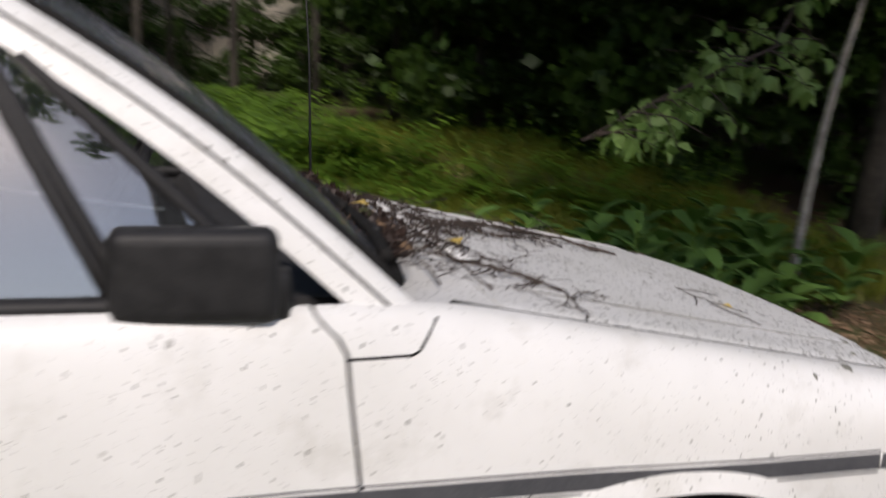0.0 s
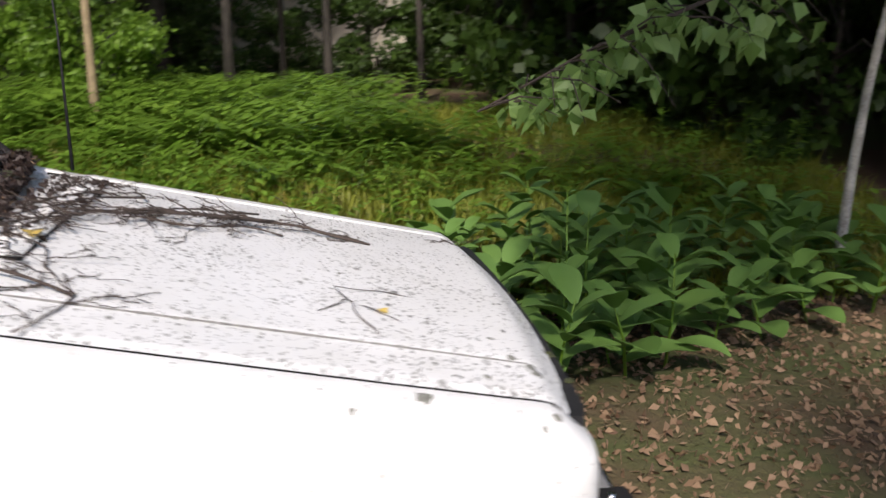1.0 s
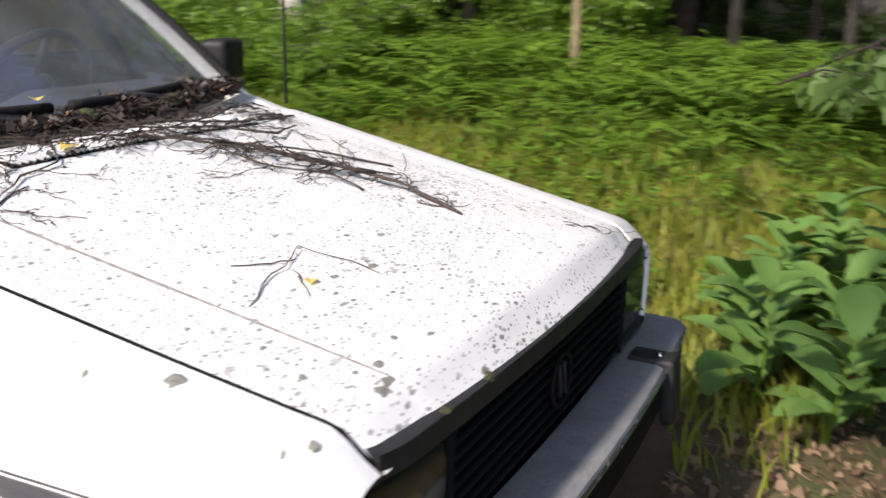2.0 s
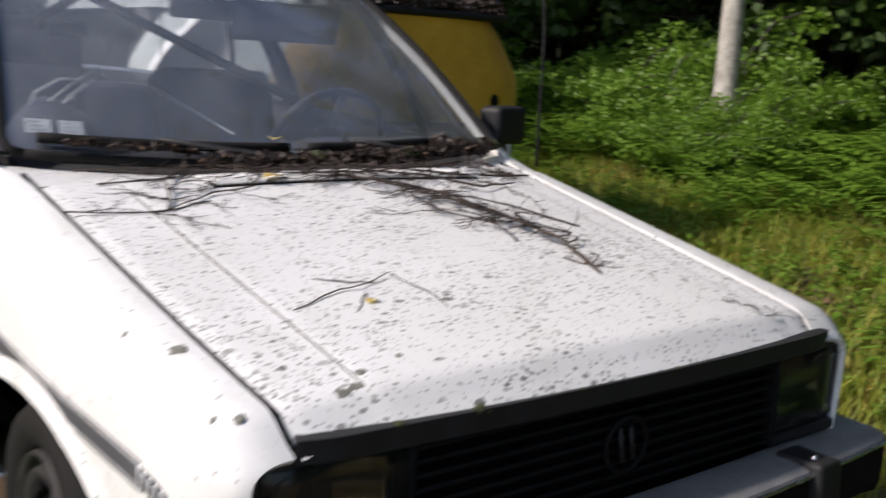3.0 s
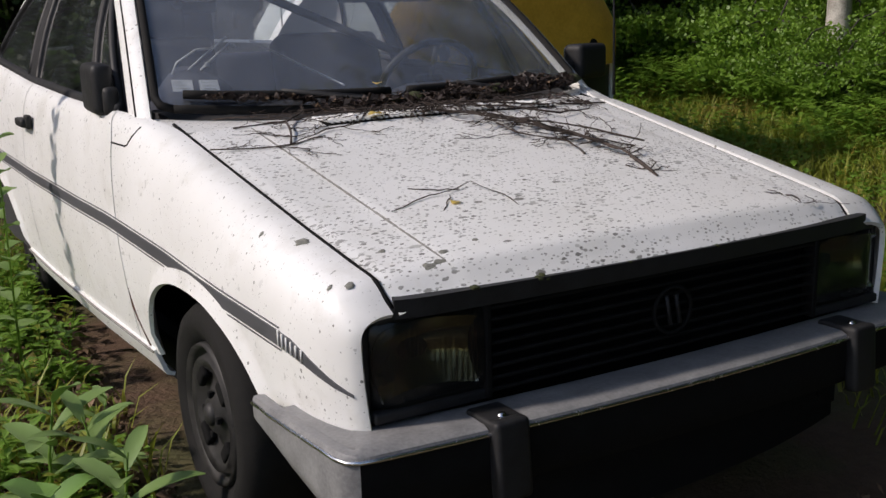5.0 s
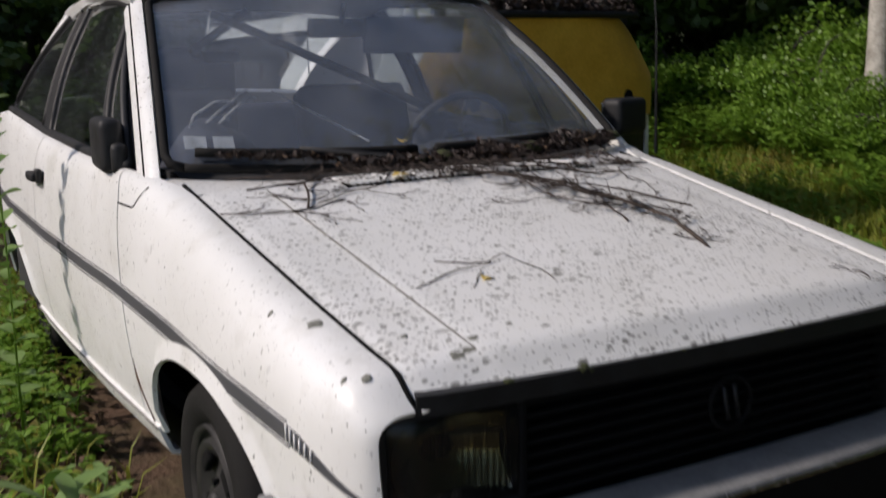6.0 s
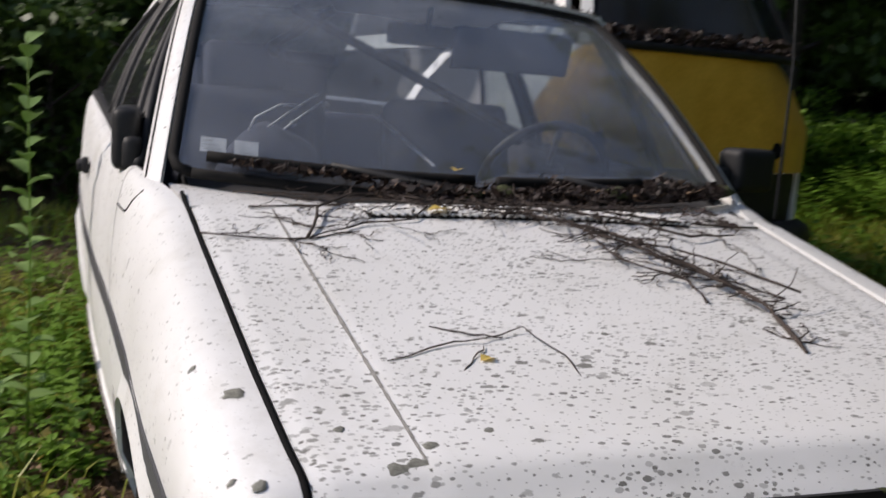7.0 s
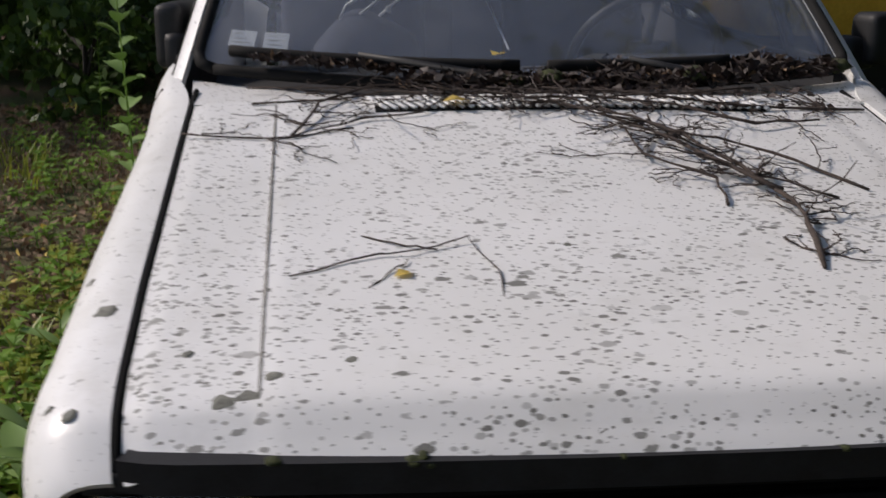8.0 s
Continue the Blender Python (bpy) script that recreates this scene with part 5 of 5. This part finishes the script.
ROOF_CORNER = litter("leaf_litter", 90, lambda r: Vector(roof_pt(r.uniform(-1, -0.82), r.random() ** 2 * 0.08)) + Vector((0, 0, r.uniform(0.003, 0.03))), 0.035, M_WET, "clump of dead stalks at the roof corner", 46, 0.6)
for heap in (HEAP, ROOF_CORNER, PALE_BITS, SCRAPS, ON_ROOF):
    heap.matrix_basis = CAR_POSE
def on_ledge(r):
    x = r.uniform(-0.62, 0.62)
    return pose(2.0, 3.85, 0.02, 0, 0, 4) @ Vector((x, 0.18 * abs(x / 0.86) ** 4 + r.uniform(-0.02, 0.06), 1.53 + 0.07 * r.random() ** 1.5))


litter("leaf_litter", 900, on_ledge, 0.045, M_WET, "dead leaves heaped on the van windscreen ledge", 44)


def single_leaf(x, y, z, turn, size, label):
    v, f = [], []
    a = Vector((math.cos(turn), math.sin(turn), 0.12)).normalized()
    leaf_quad(v, f, Vector((x, y, z)), a, Vector((-a.y, a.x, 0)), size, size * 0.36, 0.3)
    ob = from_lists("fallen_leaf", v, f, M_YLEAF)
    tagged(ob, label, "leaf", "yellow leaves")


for x, y, h, turn, size in ((-0.215, 1.205, 0.014, 0.2, 0.062), (-0.31, 0.555, 0.004, 0.6, 0.035), (-0.1, 1.39, 0.075, 1.0, 0.05), (0.24, 0.18, 0, 0.3, 0.03)):
    z = on_skin(*to_car(x, y), h).z if y > 0.3 else 0.482
    single_leaf(x, y, z, turn, size, "small yellow fallen leaf")


# lichen crusts, too large for the paint's specks
def crust(x, y, r, seed, wing=False):
    rng = random.Random(seed)
    v, f = [], []
    n = 14
    x, y = to_car(x, y)
    def at(px, py, h):
        if wing:
            gx, gz = shoulder(py)
            d = max(0, -px - gx)
            w = max(side_w(py), gx + 0.004)
            s = min(0.98, d / (w - gx))
            c = (1 - s ** 2.5) ** 0.4
            return (px, py, 0.665 + (gz - 0.665) * c + h)
        return tuple(on_skin(px, py, h))
    edge = [r * rng.uniform(0.7, 1.15) for _ in range(n)]
    for ring, h in ((1.0, 0.0005), (0.75, 0.0025), (0.35, 0.0028)):
        for k in range(n):
            a = 2 * math.pi * k / n
            v.append(at(x + 1.15 * edge[k] * ring * math.cos(a), y + edge[k] * ring * math.sin(a), h))
    for i in range(2):
        for k in range(n):
            f.append((i * n + k, i * n + (k + 1) % n, (i + 1) * n + (k + 1) % n, (i + 1) * n + k))
    f.append(tuple(range(2 * n, 3 * n)))
    ob = from_lists("lichen_patch", v, f, M_LICHEN, smooth=True)
    ob.matrix_basis = CAR_POSE
    tagged(ob, "dark grey lichen crust on white paint", "lichen", "lichen crusts")


for i, (x, y, r) in enumerate(((-0.445, 0.345, 0.010), (0.094, 0.312, 0.019), (-0.495, 0.306, 0.015), (-0.472, 0.311, 0.016), (-0.46, 0.298, 0.009), (-0.457, 0.285, 0.009), (-0.482, 0.289, 0.007),
                               (-0.066, 0.645, 0.007), (-0.33, 0.285, 0.008), (-0.52, 0.288, 0.007), (-0.40, 0.30, 0.008), (-0.15, 0.40, 0.008), (0.02, 0.47, 0.008), (-0.36, 0.37, 0.009), (-0.55, 0.40, 0.007), (-0.20, 0.335, 0.008), (0.18, 0.42, 0.009), (-0.10, 0.295, 0.007))):
    crust(x, y, r, i)
for i, (x, y, r) in enumerate(((-0.672, 0.512, 0.014), (-0.66, 0.306, 0.008), (-0.69, 0.33, 0.005), (-0.72, 0.62, 0.005))):
    crust(x, y, r, 50 + i, True)

# moss cushions on the bonnet's front edge and the scuttle
for i, (x, y, z, r) in enumerate(((-0.335, 0.258, 0.734, 0.009), (-0.315, 0.257, 0.732, 0.008), (-0.325, 0.262, 0.737, 0.007), (-0.475, 0.262, 0.738, 0.008), (0.12, 0.252, 0.735, 0.006), (-0.12, 0.25, 0.734, 0.005), (0.02, 1.385, 1.0, 0.03), (-0.06, 1.38, 0.995, 0.025), (0.32, 1.41, 1.005, 0.03), (0.66, 1.47, 1.02, 0.025))):
    bm = bmesh.new()
    bmesh.ops.create_icosphere(bm, subdivisions=3, radius=r)
    for q in bm.verts:
        q.co *= 1 + 0.5 * noise.noise(q.co * 90 + Vector((i, 0, 0)))
        q.co.z *= 0.6
    ob = link_mesh("moss_cushion", bm, M_MOSS)
    ob.matrix_basis = CAR_POSE @ pose(x, y, z)
    tagged(ob, "small dark green moss cushion on the car", "moss", "moss cushions")


# louvres across the bonnet's rear edge
def build_louvres():
    car = bpy.data.objects["car"]
    # No openings are cut; a dark sheet on the skin paints their shade.
    base = part("louvre_panel", shell([[on_skin(x, y, 0.0025) for y in (1.205, 1.24, 1.275)] for x in np.linspace(-0.34, 0.40, 30)], 0.002, (0, 0, 1)), M_DARK, car, "dark sheet for the shaded louvre slots behind the bonnet")
    data = None
    for k in range(42):
        x = -0.335 + 0.0176 * k
        if data is None:
            bm = box((0.0088, 0.072, 0.006), (0, 0, 0), 0.0015, (0, 0, 28), 1)
            first = part("louvre", bm, M_SIDE, base)
            data = first.data
            ob = first
        else:
            ob = new("louvre", data)
            ob.parent = base
        ob.location = on_skin(x, 1.24, 0.006)
        ob.rotation_euler = (radians(11.2), 0, 0)


build_louvres()


def build_roof_branch():
    """A rotten branch and stalks lying along the roof's edge."""
    for pts, r, seed in (([(-0.60, 2.16, 1.515), (-0.61, 2.4, 1.545), (-0.60, 2.75, 1.55), (-0.57, 3.15, 1.565)], 0.014, 1), ([(-0.58, 2.12, 1.50), (-0.60, 2.2, 1.545), (-0.56, 2.45, 1.57)], 0.008, 2),
                         ([(-0.30, 2.20, 1.555), (-0.1, 2.17, 1.565), (0.12, 2.22, 1.57)], 0.006, 3)):
        v, f = [], []
        tube_data(pts, [r, r * 0.9, r * 0.8, r * 0.5][:len(pts)], 7, v, f)
        ob = from_lists("roof_branch", v, f, M_TWIG, smooth=True)
        ob.matrix_basis = CAR_POSE
        tagged(ob, "rotten dark branch lying on the white roof", "branch", "branches on the roof")


build_roof_branch()


def build_grime():
    """Grime caught along the pressed line of the bonnet."""
    car = bpy.data.objects["car"]
    rng = random.Random(3)
    rows = []
    for y in np.linspace(0.315, 1.27, 120):
        x = -curve(y, ((0.3, 0.492), (0.5, 0.498), (1.1, 0.518), (1.3, 0.523)))
        w = 0.0012 + 0.0014 * rng.random()
        rows.append([on_skin(x + k * w, y, 0.0009) for k in (-1, 0, 1)])
    part("grime_line", shell(rows, 0.0006, (0, 0, 1)), M_GRIME, car, "grey grime along the bonnet crease")


build_grime()


# ---- loose things inside and on the screen ----
def build_inside():
    before = set(scene.objects)
    rack = thing("wire_rack", "bent silver wire rack lying on the dashboard", "wire rack")
    lo, hi = (Vector((-0.35, 2.44, 1.012)), Vector((-0.372, 2.40, 1.052))), (Vector((-0.171, 2.447, 1.165)), Vector((-0.199, 2.385, 1.187)))
    for a, b in zip(lo, hi):
        part("wire", tube([a, a.lerp(b, 0.5) + Vector((0, 0, 0.004)), b], 0.0042, 6), M_WIRE, rack)
    part("wire", tube([lo[0], lo[0] + Vector((-0.03, -0.01, 0.01)), lo[1] + Vector((-0.03, 0, 0.012)), lo[1] + Vector((-0.012, 0, 0.05)), lo[1].lerp(hi[1], 0.4) + Vector((-0.01, 0, 0.04)), lo[1].lerp(hi[1], 0.62) + Vector((0, 0, 0.012))], 0.0042, 6), M_WIRE, rack)
    part("clip", box((0.022, 0.015, 0.014), tuple(hi[0] + Vector((0.012, 0, -0.012))), 0.003, (20, 30, 10)), M_PAPER, rack)
    part("clip", box((0.016, 0.016, 0.02), tuple(lo[0].lerp(hi[0], 0.5)), 0.003), M_PAPER, rack)
    stick = thing("cane", "thin pale cane leaning over the dashboard", "cane")
    part("cane_shaft", tube([(0.003, 1.84, 1.022), (0.06, 2.88, 1.165)], 0.003, 6), M_WIRE, stick)
    for u0, u1, label in ((-0.925, -0.845, "faded square paper sticker inside the windscreen"), (-0.82, -0.745, "white printed sticker inside the windscreen")):
        rows = [[Vector(screen_pt(u, v)) + Vector((0, 0.012, -0.008)) for u in np.linspace(u0, u1, 4)] for v in (0.095, 0.122, 0.15)]
        ob = link_mesh("sticker", shell(rows, 0.001, (0, -1, 0.6)), M_PAPER)
        tagged(ob, label, "sticker", "windscreen stickers")
        for k in range(3):
            rows = [[Vector(screen_pt(u, v)) + Vector((0, 0.0105, -0.007)) for u in np.linspace(u0 + 0.015, u1 - 0.015 - 0.012 * k, 3)] for v in (0.106 + 0.015 * k, 0.108 + 0.015 * k)]
            part("printed_bar", shell(rows, 0.0006, (0, -1, 0.6)), M_GRIME, ob)
    for i, (p, q) in enumerate((((-0.25, 2.58, 1.455), (0.37, 2.16, 1.11)), ((-0.12, 2.58, 1.465), (-0.31, 2.62, 1.33)), ((0.42, 2.95, 1.16), (0.66, 3.05, 1.04)))):
        rod = thing("steel_tube", "dark steel tube laid through the cabin", "tube", "steel tubes in the cabin")
        part("tube_body", tube([p, ((p[0] + q[0]) / 2, (p[1] + q[1]) / 2, (p[2] + q[2]) / 2), q], 0.016, 8), M_BLACK, rod)
        part("tube_end", tube([q, (q[0] + 0.02, q[1] + 0.03, q[2] - 0.02)], 0.02, 8), M_RUBBER, rod)
    bag = thing("bag", "dark rumpled bag on the passenger seat", "bag")
    bm = bmesh.new()
    bmesh.ops.create_icosphere(bm, subdivisions=4, radius=0.2)
    for q in bm.verts:
        q.co *= 1 + 0.35 * noise.noise(q.co * 6)
        q.co.z *= 1.2
    bmesh.ops.transform(bm, matrix=pose(-0.30, 2.45, 0.83), verts=bm.verts)
    part("bag_body", bm, M_SEAT, bag)
    crate = thing("crate", "dark box stowed on the rear bench", "crate")
    part("crate_body", box((0.5, 0.36, 0.62), (-0.26, 3.32, 0.98), 0.02, (0, 0, 6)), M_SEAT, crate)
    part("crate_lid", box((0.53, 0.39, 0.05), (-0.26, 3.32, 1.31), 0.012, (0, 0, 6)), M_DASH, crate)
    return [ob for ob in scene.objects if ob not in before and ob.parent is None]


for ob in build_inside():
    ob.matrix_basis = CAR_POSE @ ob.matrix_basis


# ---- ground cover ----
def soil(x0, x1, y0, y1, lift=0.02):
    def where(r):
        x, y = r.uniform(x0, x1), r.uniform(y0, y1)
        return Vector((x, y, ground_z(x, y) + r.uniform(0.004, lift)))
    return where


litter("leaf_litter", 6000, soil(0.0, 3.0, -2.2, 0.25), 0.038, M_LITTER, "brown dead leaves on the forest floor", 61, 0.12)
litter("leaf_litter", 22000, soil(-3.8, -0.8, 0.2, 7.8), 0.042, M_LITTER, "brown dead leaves and sticks beside the car", 62, 0.3)
litter("leaf_litter", 5200, soil(-1.7, -0.84, 0.5, 5.0, 0.05), 0.048, M_LITTER, "curled brown leaves along the car's flank", 64, 0.35)
litter("leaf_litter", 260, soil(-1.9, -0.84, 0.4, 4.5, 0.06), 0.045, M_YLEAF, "yellow fallen leaves beside the car", 65, 0.1)
litter("leaf_litter", 3000, soil(2.0, 6.0, -0.5, 6.0), 0.05, M_LITTER, "dry leaves among the grass", 63, 0.3)


def weeds(name, count, area, height, leaf, material, label, seed):
    """Low leafy weeds, many small leaves on short stems."""
    rng = random.Random(seed)
    v, f = [], []
    for _ in range(count):
        x, y = rng.uniform(area[0], area[1]), rng.uniform(area[2], area[3])
        if noise.noise((x * 0.8, y * 0.8, seed)) < rng.uniform(-0.4, 0.25):
            continue
        b = Vector((x, y, ground_z(x, y)))
        top = Vector((rng.uniform(-0.4, 0.4), rng.uniform(-0.4, 0.4), 1)).normalized() * height * rng.uniform(0.4, 1.2)
        tube_data([b, b + top * 0.5, b + top], [0.003, 0.002, 0.001], 3, v, f, False)
        for k in range(rng.randint(5, 11)):
            a = rng.uniform(0, 6.28)
            d = Vector((math.cos(a), math.sin(a), rng.uniform(-0.1, 0.6))).normalized()
            leaf_quad(v, f, b + top * rng.uniform(0.25, 1.0), d, Vector((-d.y, d.x, 0)).normalized(), leaf * rng.uniform(0.6, 1.3), leaf * rng.uniform(0.2, 0.34))
    return tagged(from_lists(name, v, f, material), label, "weeds", kind="stuff")


weeds("low_weeds", 2600, (2.2, 5.6, -0.3, 8.5), 0.22, 0.07, M_FERN, "low leafy weeds in the sunny clearing", 71)
weeds("low_weeds", 800, (-3.0, -0.9, 0.2, 7.5), 0.16, 0.06, M_FERN, "low leafy weeds along the car's flank", 72)
weeds("tall_weeds", 1500, (3.6, 9.0, -3.0, 9.5), 0.55, 0.09, M_FERN, "tall bright weeds before the wood", 73)

weeds("dry_weeds", 700, (-1.7, -0.87, 0.6, 5.0), 0.11, 0.05, M_GRASS, "yellowing low weeds among the dead leaves", 76)
weeds("dry_weeds", 500, (-1.4, -0.87, 0.9, 4.0), 0.08, 0.045, M_FERN, "small green seedlings among the dead leaves", 77)
weeds("yellow_flowers", 140, (1.8, 4.5, 0.5, 4.0), 0.2, 0.02, M_YLEAF, "tiny yellow flowers in the grass", 74)
weeds("low_weeds", 420, (-1.3, -0.86, 1.3, 5.2), 0.2, 0.06, M_FERN, "leafy weeds against the car's sill", 75)
sap = broad_plant(90, 2.0, 30, 0.15, "sapling", "young sapling with round pale green leaves", M_PALE, 0.36)
place(sap, -1.08, 2.33, 30, 0.64)
copy_at(sap, -2.35, 6.6, 170, 0.6)
lance = broad_plant(91, 0.36, 7, 0.27, "lance_weed", "upright weed with long pale green leaves", M_PALE, 0.13)
place(lance, -0.99, 1.32, 15, 0.72)
for x, y, turn, size in ((-1.12, 1.28, 200, 0.85), (-1.0, 1.0, 75, 0.75), (-0.95, 1.62, 120, 0.5), (-1.28, 2.15, 250, 0.6), (-1.2, 2.7, 40, 0.5)):
    copy_at(lance, x, y, turn, size)
spike = broad_plant(95, 0.72, 16, 0.07, "flower_spike", "single upright weed with small leaves")
place(spike, 1.62, -0.2, 0, 1.0)
